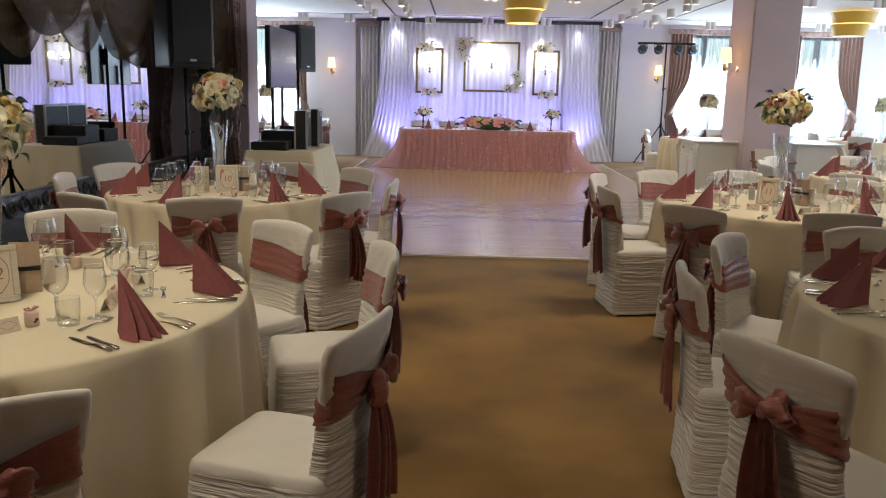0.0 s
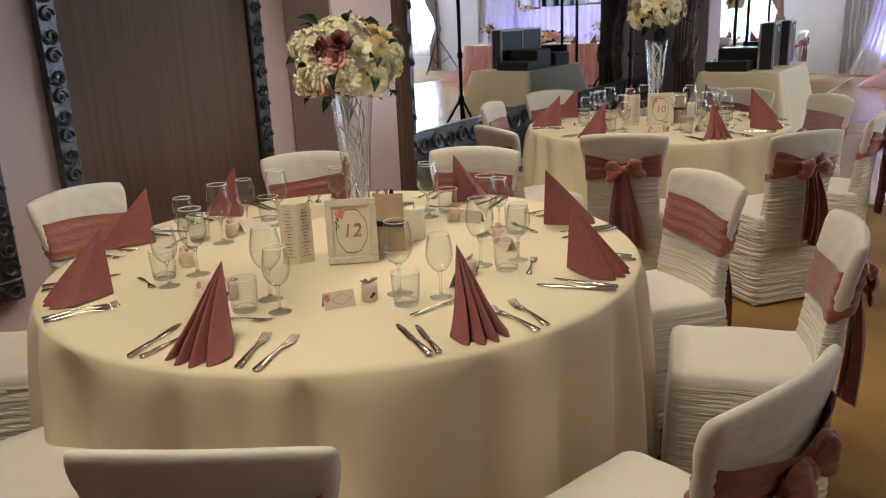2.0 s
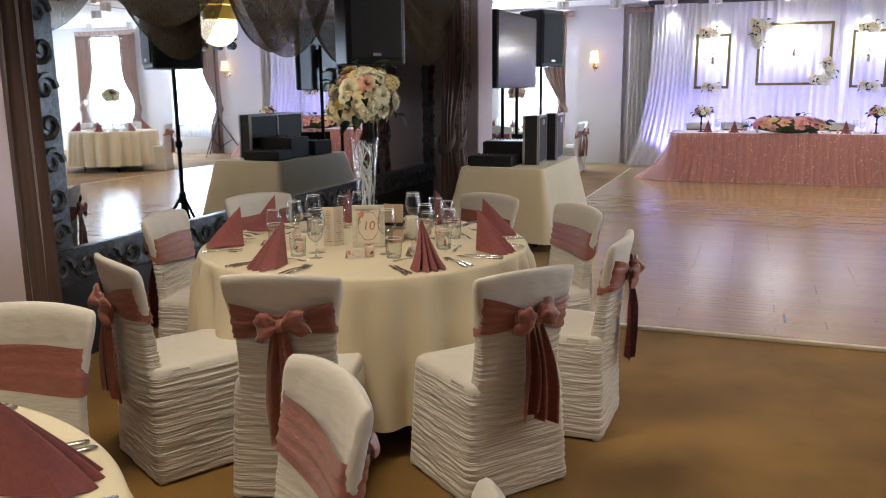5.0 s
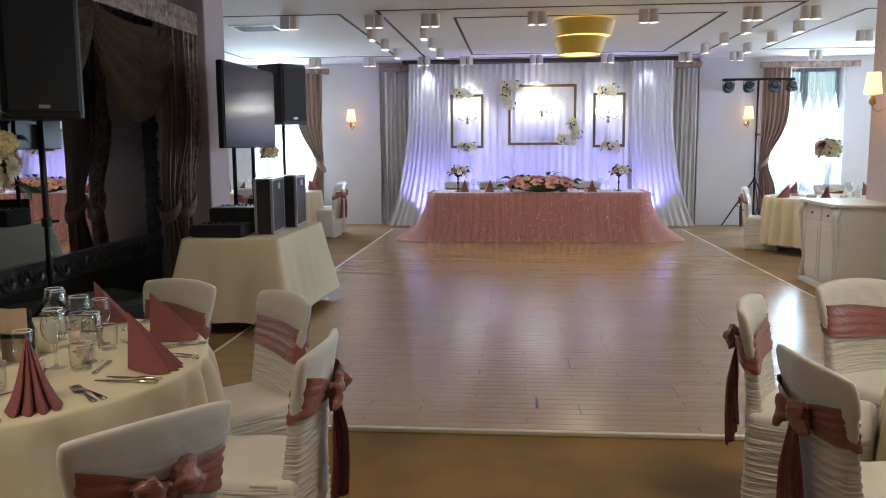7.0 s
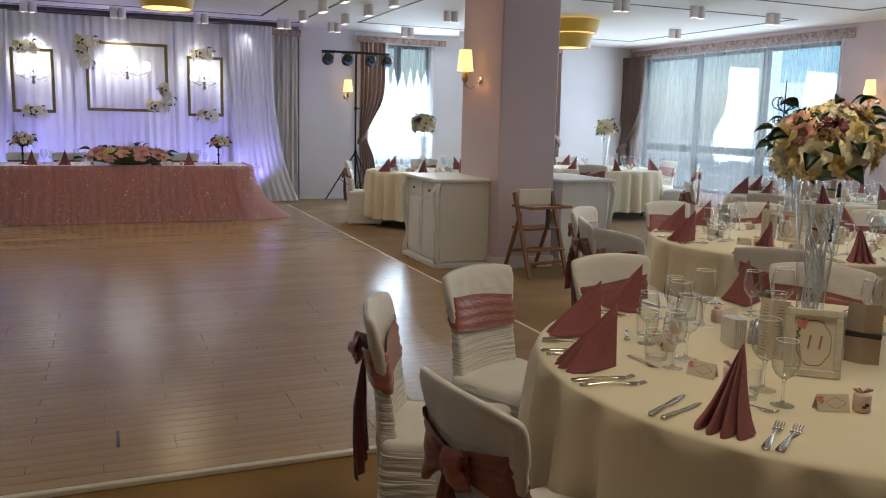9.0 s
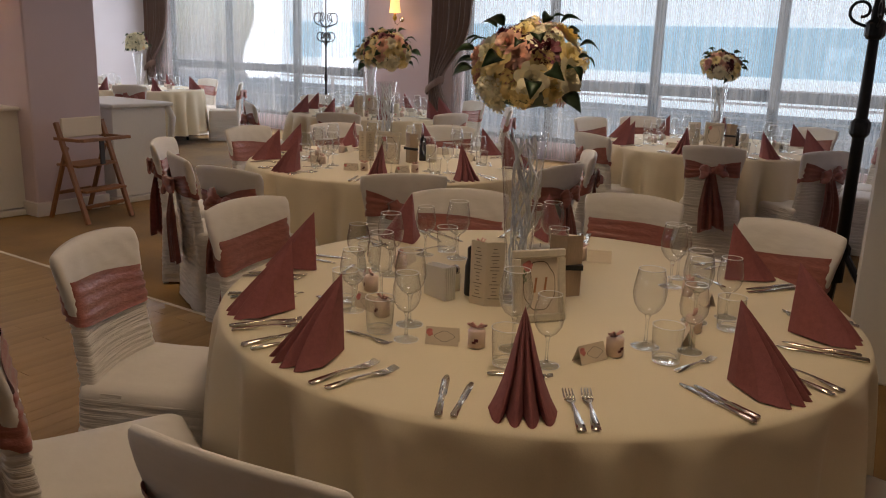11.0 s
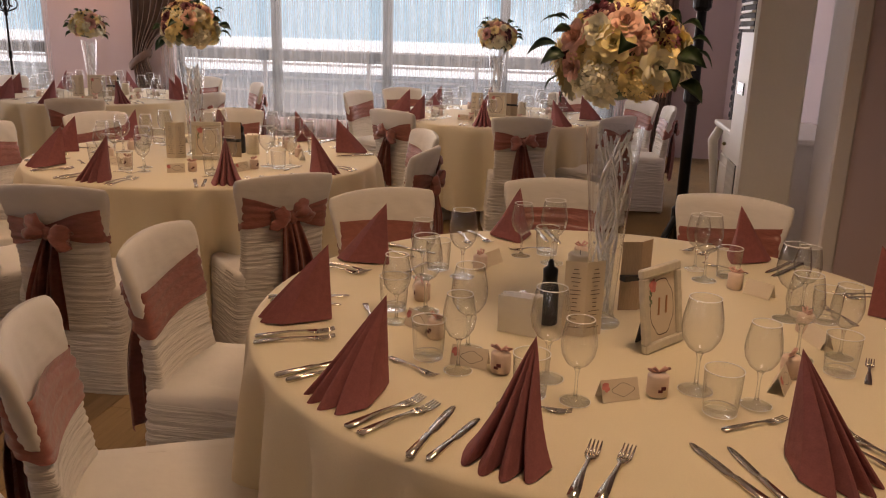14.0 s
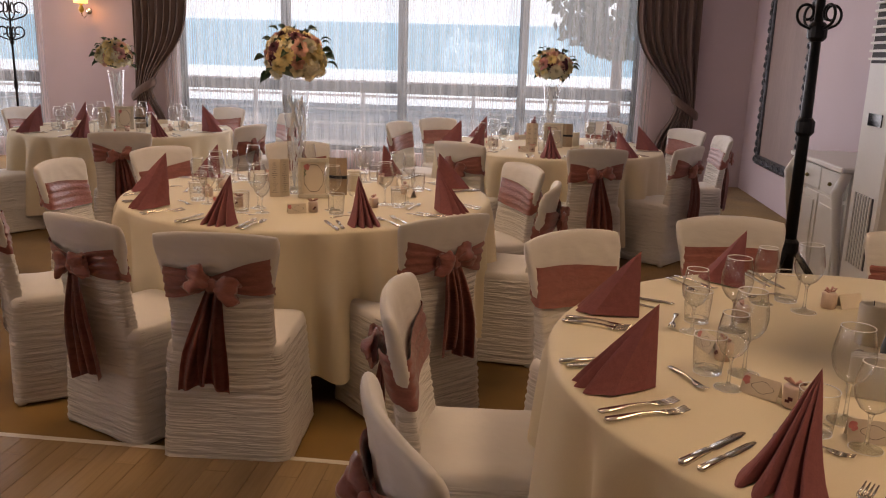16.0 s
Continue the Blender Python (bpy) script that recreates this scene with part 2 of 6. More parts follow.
M_ALU = mat("aluminium_edge", (0.55, 0.55, 0.56), 0.35, 0.9, var=0.1, bump=0.05)
M_CREAMROSE = mat("cream_petal", (0.86, 0.71, 0.34), 0.6, var=0.12, scale=25, bump=0.1, per_object=0.1)
M_WHITEROSE = mat("white_petal", (0.86, 0.81, 0.60), 0.6, var=0.08, scale=25, bump=0.1, per_object=0.08)
M_PEACHROSE = mat("peach_petal", (0.78, 0.46, 0.34), 0.6, var=0.2, scale=25, bump=0.1, per_object=0.1)
M_PINKROSE = mat("pink_petal", (0.70, 0.36, 0.34), 0.6, var=0.2, scale=25, bump=0.1, per_object=0.1)
M_WINEROSE = mat("burgundy_petal", (0.13, 0.02, 0.03), 0.6, var=0.3, scale=25, bump=0.1, per_object=0.1)
M_LEAF = mat("dark_green_leaf", (0.045, 0.09, 0.035), 0.45, var=0.3, scale=20, bump=0.2, per_object=0.2)
M_SHADE = emitter("glowing_lamp_shade", (1.0, 0.62, 0.22), 2.2)
M_BULB = emitter("lit_bulb", (1.0, 0.86, 0.62), 12)
M_LENS = mat("blue_tinted_lens", (0.10, 0.16, 0.24), 0.1, 0.3, var=0.3, scale=40, bump=0.1)
M_SPOTGLOW = emitter("lit_downlight", (1.0, 0.9, 0.75), 20)
M_CHROME = mat("chrome", (0.7, 0.69, 0.67), 0.12, 1.0, var=0.03, bump=0.02)
# Outdoor daylight is put into these two as glow; the building is no lamp.
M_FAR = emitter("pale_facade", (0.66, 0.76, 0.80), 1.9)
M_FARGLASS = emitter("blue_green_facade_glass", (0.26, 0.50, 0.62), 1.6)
M_GROUND = mat("grey_paving", (0.30, 0.29, 0.28), 0.9, var=0.15, scale=0.5, bump=0.2)


def plank_floor():
    m = mat("pale_oak_parquet", (0.34, 0.222, 0.108), 0.23, var=0.13, scale=2.2, bump=0.025, fine=18, stretch=(0.25, 5, 1), per_object=0.07, spec=0.5, coat=0.12)
    m.node_tree.nodes["Principled BSDF"].inputs["Coat Roughness"].default_value = 0.14
    return m


M_PLANK = plank_floor()

# ---- mesh tools ----
def finish(ob, smooth=True):
    if smooth:
        for p in ob.data.polygons:
            p.use_smooth = True
    return ob


def part(name, bm, material, parent=None, label="", smooth=False, m=None):
    """Link a bmesh as one mesh object, under a thing or a part."""
    me = bpy.data.meshes.new(name)
    bm.normal_update()
    bm.to_mesh(me)
    bm.free()
    me.materials.append(material)
    ob = new(name, me)
    if parent:
        ob.parent = parent
    if m is not None:
        ob.matrix_basis = m
    if label:
        ob["label"] = label
    return finish(ob, smooth)


def thing(name, m, label, category, group="", kind=""):
    ob = new(name)
    ob.empty_display_size = 0.1
    ob.matrix_basis = m
    return tagged(ob, label, category, group, kind)


def box(bm, x0, y0, z0, x1, y1, z1, bevel=0.0, seg=1):
    r = bmesh.ops.create_cube(bm, size=1)
    vs = r["verts"]
    bmesh.ops.scale(bm, vec=(x1 - x0, y1 - y0, z1 - z0), verts=vs)
    bmesh.ops.translate(bm, vec=((x0 + x1) / 2, (y0 + y1) / 2, (z0 + z1) / 2), verts=vs)
    if bevel:
        es = list({e for v in vs for e in v.link_edges})
        bmesh.ops.bevel(bm, geom=es, offset=bevel, segments=seg, affect="EDGES", profile=0.5)
    return bm


def boxed(*a, **k):
    return box(bmesh.new(), *a, **k)


def rings(bm, loops, closed=True, cap0=True, cap1=True):
    """Skin a list of loops of points."""
    vv = [[bm.verts.new(p) for p in lp] for lp in loops]
    n = len(vv[0])
    for a, b in zip(vv, vv[1:]):
        for i in range(n if closed else n - 1):
            j = (i + 1) % n
            bm.faces.new((a[i], a[j], b[j], b[i]))
    if closed and cap0:
        bm.faces.new(list(reversed(vv[0])))
    if closed and cap1:
        bm.faces.new(vv[-1])
    return vv


def lathe(bm, profile, n=24, cx=0.0, cy=0.0, cap0=True, cap1=True):
    return rings(bm, [[(cx + r * math.cos(2 * math.pi * i / n), cy + r * math.sin(2 * math.pi * i / n), z) for i in range(n)] for r, z in profile], True, cap0, cap1)


def tube(bm, pts, r, n=8):
    """A round bar along points; r may be one radius or one a point."""
    pts = [Vector(p) for p in pts]
    rr = r if isinstance(r, (list, tuple)) else [r] * len(pts)
    loops, side = [], None
    for i, p in enumerate(pts):
        d = (pts[min(i + 1, len(pts) - 1)] - pts[max(i - 1, 0)]).normalized()
        if side is None or abs(side.dot(d)) > 0.95:
            side = d.orthogonal()
        side = (side - d * side.dot(d)).normalized()
        up = d.cross(side)
        loops.append([p + (side * math.cos(2 * math.pi * k / n) + up * math.sin(2 * math.pi * k / n)) * rr[i] for k in range(n)])
    rings(bm, loops)
    return bm


def rrect(w, d, r, n=5, cx=0.0, cy=0.0):
    """Points round a rectangle with rounded corners."""
    out = []
    r = min(r, w / 2 - 1e-4, d / 2 - 1e-4)
    for q, (sx, sy) in enumerate(((1, 1), (-1, 1), (-1, -1), (1, -1))):
        for k in range(n):
            a = math.pi / 2 * (q + k / (n - 1))
            out.append((cx + sx * (w / 2 - r) + r * math.cos(a), cy + sy * (d / 2 - r) + r * math.sin(a)))
    return out


def resample(pts, n):
    """n even points along a closed outline."""
    p = np.array(pts + [pts[0]])
    s = np.r_[0, np.cumsum(np.hypot(*np.diff(p, axis=0).T))]
    t = np.linspace(0, s[-1], n, endpoint=False)
    return list(zip(np.interp(t, s, p[:, 0]), np.interp(t, s, p[:, 1])))


def nz(*p):
    return noise.noise(Vector(p))


def drape(name, x0, x1, z0, z1, material, folds=8, depth=0.05, parent=None, m=None, seed=0, rows=10, gather=None, thick=0.0):
    """A hanging cloth in the xz plane, with folds; gather(t) gives (left, right) at height t in 0..1."""
    bm = bmesh.new()
    cols = folds * 8
    g = []
    for r in range(rows + 1):
        t = r / rows
        a, b = gather(t) if gather else (x0, x1)
        row = []
        for c in range(cols + 1):
            u = c / cols
            ph = u * folds * 2 * math.pi + 1.6 * nz(u * 4, seed, t * 0.8)
            amp = depth * (0.7 + 0.5 * nz(u * 7, seed + 5, t))
            row.append(bm.verts.new((a + (b - a) * u + 0.25 * depth * math.sin(2 * ph), amp * math.sin(ph) + 0.4 * depth * nz(u * 3, seed + 9, t * 3), z0 + (z1 - z0) * t)))
        g.append(row)
    for a, b in zip(g, g[1:]):
        for i in range(cols):
            bm.faces.new((a[i], a[i + 1], b[i + 1], b[i]))
    return part(name, bm, material, parent, smooth=True, m=m)

# ---- the hall ----
XL, XR, YB, YF, ZC = -3.65, 10.6, 18.75, -3.0, 3.05   # left wall, window wall, back wall, wall behind, ceiling
DF = (-2.02, 3.05, 7.4, 17.6)                          # dance floor: left, right, front, back


def structure(name, bm, material, label, category, smooth=False):
    return tagged(part(name, bm, material, smooth=smooth), label, category, kind="structure")


structure("floor", boxed(-8.5, YF, -0.12, XR + 0.25, YB + 0.25, 0.0), M_CARPET, "ochre brown fitted carpet with worn stains", "carpet")
structure("wall_left", boxed(XL - 0.2, YF, 0, XL, 11.9, ZC), M_WALL, "pale lilac pink painted wall", "wall")
structure("wall_left_end", boxed(-8.5, 11.7, 0, XL - 0.2, 11.9, ZC), M_WALLB, "pale painted return wall", "wall")
structure("wall_far_left", boxed(-8.7, 11.7, 0, -8.5, YB + 0.2, ZC), M_WALLB, "pale painted side wall", "wall")
structure("wall_behind", boxed(-8.7, YF - 0.2, 0, XR + 0.2, YF, ZC), M_WALL, "pale painted wall", "wall")
structure("ceiling", boxed(-8.7, YF - 0.2, ZC, XR + 0.3, YB + 0.3, ZC + 0.2), M_CEIL, "white plaster ceiling with dark shadow grooves", "ceiling")


def wall_with_openings(name, a0, a1, holes, material, label, place, thick=0.22):
    """A wall along its own x axis with rectangular openings (left, right, bottom, top)."""
    bm = bmesh.new()
    cuts = sorted(holes)
    x = a0
    for l, r, b, t in cuts:
        if l > x:
            box(bm, x, 0, 0, l, thick, ZC)
        if b > 0:
            box(bm, l, 0, 0, r, thick, b)
        if t < ZC:
            box(bm, l, 0, t, r, thick, ZC)
        x = r
    if x < a1:
        box(bm, x, 0, 0, a1, thick, ZC)
    ob = structure(name, bm, material, label, "wall")
    ob.matrix_basis = place
    return ob


BACK_HOLES = [(-4.9, -3.6, 0.62, 2.85), (4.8, 6.05, 0.62, 2.85), (7.3, 8.6, 0.62, 2.85)]
wall_with_openings("wall_back", -8.7, XR + 0.2, BACK_HOLES, M_WALLB, "white lilac painted back wall with tall windows", pose(0, YB, 0))
# the window wall runs along y; its own x axis points towards the camera's side
SIDE_HOLES = [(5.7, 11.5, 0.25, 2.82), (13.4, 18.3, 0.25, 2.82)]
wall_with_openings("wall_window", YF, YB + 0.2, SIDE_HOLES, M_WALL, "pale lilac wall with wide curtained windows", pose(XR + 0.22, 0, 0, 0, 0, 90))


def window(name, w, h, mullions, transom, m):
    win = thing(name, m, "wide dark-framed window, daylight behind it", "window", kind="structure")
    bm = bmesh.new()
    f = 0.06
    box(bm, 0, 0, 0, w, 0.08, f)
    box(bm, 0, 0, h - f, w, 0.08, h)
    box(bm, 0, 0, f, f, 0.08, h - f)
    box(bm, w - f, 0, f, w, 0.08, h - f)
    part("window_frame", bm, M_WINDOWFRAME, win)
    for x in mullions:
        part("mullion", boxed(x - 0.055, -0.01, f, x + 0.055, 0.07, h - f), M_WINDOWFRAME, win)
    if transom:
        xs = [f] + [v for x in mullions for v in (x - 0.055, x + 0.055)] + [w - f]
        for a, b in zip(xs[::2], xs[1::2]):
            part("transom", boxed(a, 0.005, transom - 0.065, b, 0.065, transom + 0.065), M_WINDOWFRAME, win)
    p = part("pane", boxed(f, 0.03, f, w - f, 0.038, h - f), M_PANE, win)
    p.visible_shadow = False
    return win


window("window_1", 5.8, 2.57, (1.4, 2.9, 4.4), 0.80, pose(XR + 0.16, 5.7, 0.25, 0, 0, 90))
window("window_2", 4.9, 2.57, (1.6, 3.3), 0.80, pose(XR + 0.16, 13.4, 0.25, 0, 0, 90))
for _i, (_l, _r, _b, _t) in enumerate(BACK_HOLES):
    window("window_%d" % (_i + 3), _r - _l, _t - _b, ((_r - _l) / 2,), 0.0, pose(_l, YB + 0.1, _b))

# column with a skirting
_c = structure("column", boxed(3.9, 11.35, 0, 4.54, 12.3, ZC, 0.012), M_WALL, "square lilac painted column", "column")
part("skirting", boxed(3.88, 11.33, 0, 4.56, 12.32, 0.12, 0.006), M_TRIM, _c)
# pilaster on the left wall, and the dark end of the mirror wall
structure("pilaster_left", boxed(XL, 4.62, 0, -3.27, 5.22, ZC, 0.01), M_WALL, "lilac painted pilaster", "pilaster")
structure("pilaster_end", boxed(XL, 11.35, 0, -2.95, 11.9, ZC, 0.01), M_WALL, "painted pilaster at the end of the mirror wall", "pilaster")
structure("wall_right", boxed(4.2, YF, 0, 4.5, 4.82, ZC), M_WALL, "pink lilac painted partition wall", "wall")
structure("trim_wall_end", boxed(4.18, 4.82, 0, 4.52, 4.9, ZC, 0.01), M_TRIM, "white corner trim of the partition", "trim")
structure("wall_south", boxed(4.5, 4.2, 0, XR, 4.4, ZC), M_WALL, "pink lilac painted wall", "wall")
structure("baseboard_back", boxed(-8.5, YB - 0.02, 0, XR, YB, 0.12), M_TRIM, "white baseboard", "baseboard")
structure("baseboard_left", boxed(XL, YF, 0, XL + 0.02, 4.62, 0.12), M_TRIM, "white baseboard", "baseboard")
for _x in (-2.85, 3.95):
    structure("pilaster_back", boxed(_x - 0.45, YB - 0.1, 0, _x + 0.45, YB, ZC), M_WALLB, "shallow white pilaster", "pilaster")

# dance floor
_df = structure("dance_floor", boxed(DF[0], DF[2], 0.0, DF[1], DF[3], 0.012), M_GROOVE, "raised pale oak dance floor", "floor")
structure("trim_dance_floor", boxed(DF[0] - 0.03, DF[2] - 0.035, 0, DF[1] + 0.03, DF[2], 0.024, 0.004), M_EDGE, "pale edge strip of the dance floor", "trim")
structure("trim_dance_floor", boxed(DF[1], DF[2], 0, DF[1] + 0.03, DF[3], 0.024, 0.004), M_EDGE, "pale edge strip of the dance floor", "trim")
structure("trim_dance_floor", boxed(DF[0] - 0.03, DF[2], 0, DF[0], DF[3], 0.024, 0.004), M_EDGE, "pale edge strip of the dance floor", "trim")


def planks():
    w = 0.085
    rows = int((DF[3] - DF[2]) / w)
    meshes = {}
    count = 0
    rest = bmesh.new()
    rng = random.Random(4)
    for r in range(rows):
        y = DF[2] + r * w
        x = DF[0]
        first = True
        while x < DF[1] - 0.02:
            ln = rng.choice((0.9, 1.2, 1.5))
            if first:
                ln, first = rng.choice((0.45, 0.75, 1.05)), False
            ln = round(min(ln, DF[1] - x), 3)
            if count < 290:
                key = ln
                if key not in meshes:
                    bm = bmesh.new()
                    box(bm, 0.0008, 0.0008, 0, ln - 0.0008, w - 0.0008, 0.011, 0.0008)
                    me = bpy.data.meshes.new("plank")
                    bm.to_mesh(me)
                    bm.free()
                    me.materials.append(M_PLANK)
                    meshes[key] = me
                ob = new("plank", meshes[key])
                ob.parent = _df
                ob.location = (x, y, 0.0125)
                count += 1
            else:
                v = [rest.verts.new(p) for p in ((x + 0.001, y + 0.001, 0.0235), (x + ln - 0.001, y + 0.001, 0.0235), (x + ln - 0.001, y + w - 0.001, 0.0235), (x + 0.001, y + w - 0.001, 0.0235))]
                rest.faces.new(v)
            x += ln
    part("planks", rest, M_PLANKREST, _df)["kind"] = "stuff"


def island_planks():
    m = plank_floor()
    m.name = "pale_oak_parquet_far"
    n, ln = m.node_tree.nodes, m.node_tree.links
    geo = n.new("ShaderNodeNewGeometry")
    for nd in n:
        if nd.type == "MAP_RANGE":
            ln.new(geo.outputs["Random Per Island"], nd.inputs["Value"])
    return m


M_PLANKREST = island_planks()

structure("trim_floor_slot", boxed(0.283, 7.75, 0.0, 0.296, 7.94, 0.0262), M_GROOVE, "small dark slot in the dance floor", "slot")

# ---- chairs ----
def chair_cover(seed):
    bm = bmesh.new()
    N = 72
    # skirt and seat
    loops = []
    SK = 66
    zs = list(np.linspace(0.012, 0.43, SK)) + [0.452, 0.462, 0.466]
    for k, z in enumerate(zs):
        t = z / 0.46
        w, d, cy = 0.475 - 0.055 * t, 0.47 - 0.03 * t, 0.0
        if k >= SK:
            s = (0.01, 0.03, 0.12)[k - SK]
            w, d = w - s, d - s
        pts = resample(rrect(w, d, 0.035, 5, 0, cy), N)
        lp = []
        for i, (x, y) in enumerate(pts):
            ang = math.atan2(y, x)
            side = min(1, abs(x) / 0.19) if abs(y) < 0.2 else (1 if y < 0 else 0.45)
            ph = 2 * math.pi * (z / 0.026 + 1.3 * nz(ang * 1.3 + seed, z * 5, seed) + 0.5 * nz(ang * 4, z * 12, seed + 1))
            r = (0.0030 * math.sin(ph) * (0.75 + 0.9 * nz(ang * 2.1, z * 8, seed + 5)) + 0.004 * nz(ang * 2.3, z * 40, seed + 3)) * side if k < SK - 1 else 0
            q = math.hypot(x, y)
            lp.append((x * (1 + r / q), y * (1 + r / q), z + (0.006 * nz(x * 8, y * 8, seed) if k >= SK else 0)))
        loops.append(lp)
    rings(bm, loops)
    # back, curved in plan and leaning a little
    loops = []
    BK = 84
    zs = list(np.linspace(0.30, 0.84, BK)) + [0.855, 0.866, 0.872]
    for k, z in enumerate(zs):
        t = (z - 0.3) / 0.57
        w = 0.404 - 0.040 * math.sin(math.pi * min(1, t * 1.12)) + 0.04 * max(0, t - 0.6) / 0.4
        th = 0.07 - 0.034 * t
        if k >= BK:
            s = (0.004, 0.013, 0.026)[k - BK]
            w, th = w - s * 0.5, max(0.006, th - s)
        pts = resample(rrect(w, th, 0.014, 4), N)
        lp = []
        for i, (x, y) in enumerate(pts):
            u = x / 0.21
            bend = 0.035 * u * u
            back = 1.0 if y < 0 else 0.75
            ph = 2 * math.pi * (z / 0.024 + 1.1 * nz(x * 6 + seed * 2, z * 5, seed) + 0.5 * nz(x * 18, z * 10, seed + 2))
            r = (0.0028 * math.sin(ph) * (0.8 + 0.9 * nz(x * 9, z * 9, seed + 6)) + 0.004 * nz(x * 8, z * 42, seed)) * back * max(0.0, 1 - max(0, t - 0.62) * 3.4)
            r += 0.0045 * nz(x * 14 + 5 * u * (z - 0.7), z * 17 + abs(u) * 2, seed + 8) * max(0, min(1, (t - 0.55) * 4, (1.02 - t) * 5))
            lp.append((x, -0.212 - 0.075 * t * t + y + bend + (r if y > 0 else -r), z - 0.006 * u ** 4 * max(0, t - 0.5) * 2 + 0.012 * max(0, t - 0.8) * 5 * (1 - u * u)))
        loops.append(lp)
    rings(bm, loops)
    return bm


def sash_band(seed):
    bm = bmesh.new()
    N = 64
    loops = []
    R_ = 12
    for k in range(R_ + 1):
        v = k / R_ * 2 - 1
        lp = []
        for i in range(N):
            a = 2 * math.pi * i / N
            x, y = 0.185 * math.copysign(abs(math.cos(a)) ** 0.45, math.cos(a)), 0.036 * math.copysign(abs(math.sin(a)) ** 0.5, math.sin(a))
            gather = 1.0 - 0.70 * math.exp(-(abs(x / 0.10) ** 1.6)) * (1 if y < 0 else 0)
            zc = 0.700 + 0.02 * x / 0.2 * math.sin(seed) + (0.012 if y < 0 else 0)
            z = zc + v * (0.068 + 0.006 * math.sin(x * 11 + seed)) * gather
            t = (z - 0.3) / 0.57
            fold = (0.0030 * math.sin(v * 12 + 3.5 * nz(x * 4, seed, y * 9) + seed) + 0.004 * nz(x * 7, v * 7, seed)) * (1.4 if y < 0 else 1.1)
            off = 0.006 + fold * (1 if abs(v) < 0.95 else 0.2)
            sx, sy = math.copysign(1, x), math.copysign(1, y)
            lp.append((x + sx * (0.006 + 0.25 * fold) * abs(math.cos(a)), -0.212 - 0.075 * t * t + y + 0.035 * (x / 0.21) ** 2 + sy * off, z))
        loops.append(lp)
    rings(bm, loops, cap0=False, cap1=False)
    return bm


def bow_loop(sign, seed):
    """One puffed loop of the bow: a flat pouch fanning out of the knot, with folds running to the knot."""
    bm = bmesh.new()
    loops = []
    n, k = 12, 28
    for i in range(n + 1):
        t = i / n
        high = 0.010 + 0.036 * math.sin(0.5 * math.pi * min(1, t * 1.25)) - 0.012 * max(0, t - 0.8) / 0.2
        deep = 0.009 + 0.015 * math.sin(math.pi * min(1, t * 1.05)) ** 0.7
        row = []
        for j in range(k):
            a = 2 * math.pi * j / k
            c, d = math.cos(a), math.sin(a)
            pleat = 1 + 0.36 * math.sin(3 * a + seed + 1.2 * t) * (1 - 0.3 * t) + 0.3 * nz(c * 2 + seed, d * 2, t * 4)
            lip = 0.014 * c * c * (t > 0.8) + 0.010 * nz(c * 2, d * 2, seed)
            row.append((sign * (0.008 + 0.078 * t + lip * t), -0.044 - 0.012 * math.sin(math.pi * t) + d * deep * pleat, c * high * pleat + 0.012 * t - 0.022 * t * t))
        loops.append(row)
    inner = [(x * 0.72, -0.052 + (y + 0.052) * 0.25, 0.012 + (z - 0.012) * 0.55) for x, y, z in loops[-1]]
    loops.append(inner)
    rings(bm, loops)
    return bm


def bow_tail(sign, length, seed):
    bm = bmesh.new()
    loops = []
    n, k = 18, 15
    for i in range(n + 1):
        t = i / n
        wid = 0.016 + 0.034 * min(1, t * 1.5) ** 0.8
        row = []
        for j in range(k):
            v = j / (k - 1) * 2 - 1
            fold = 0.024 * min(1, t * 2.5) * math.sin(v * 5.5 + seed + 0.8 * t)
            z = -length * t - (0.02 * v * sign if t > 0.9 else 0)
            row.append((sign * (0.010 + 0.030 * t + 0.012 * math.sin(t * 3 + seed)) + v * wid, -0.034 - 0.010 * math.sin(math.pi * t) + 0.7 * fold, z))
        loops.append(row)
    rings(bm, loops, closed=False)
    bmesh.ops.solidify(bm, geom=bm.faces[:], thickness=0.002)
    return bm


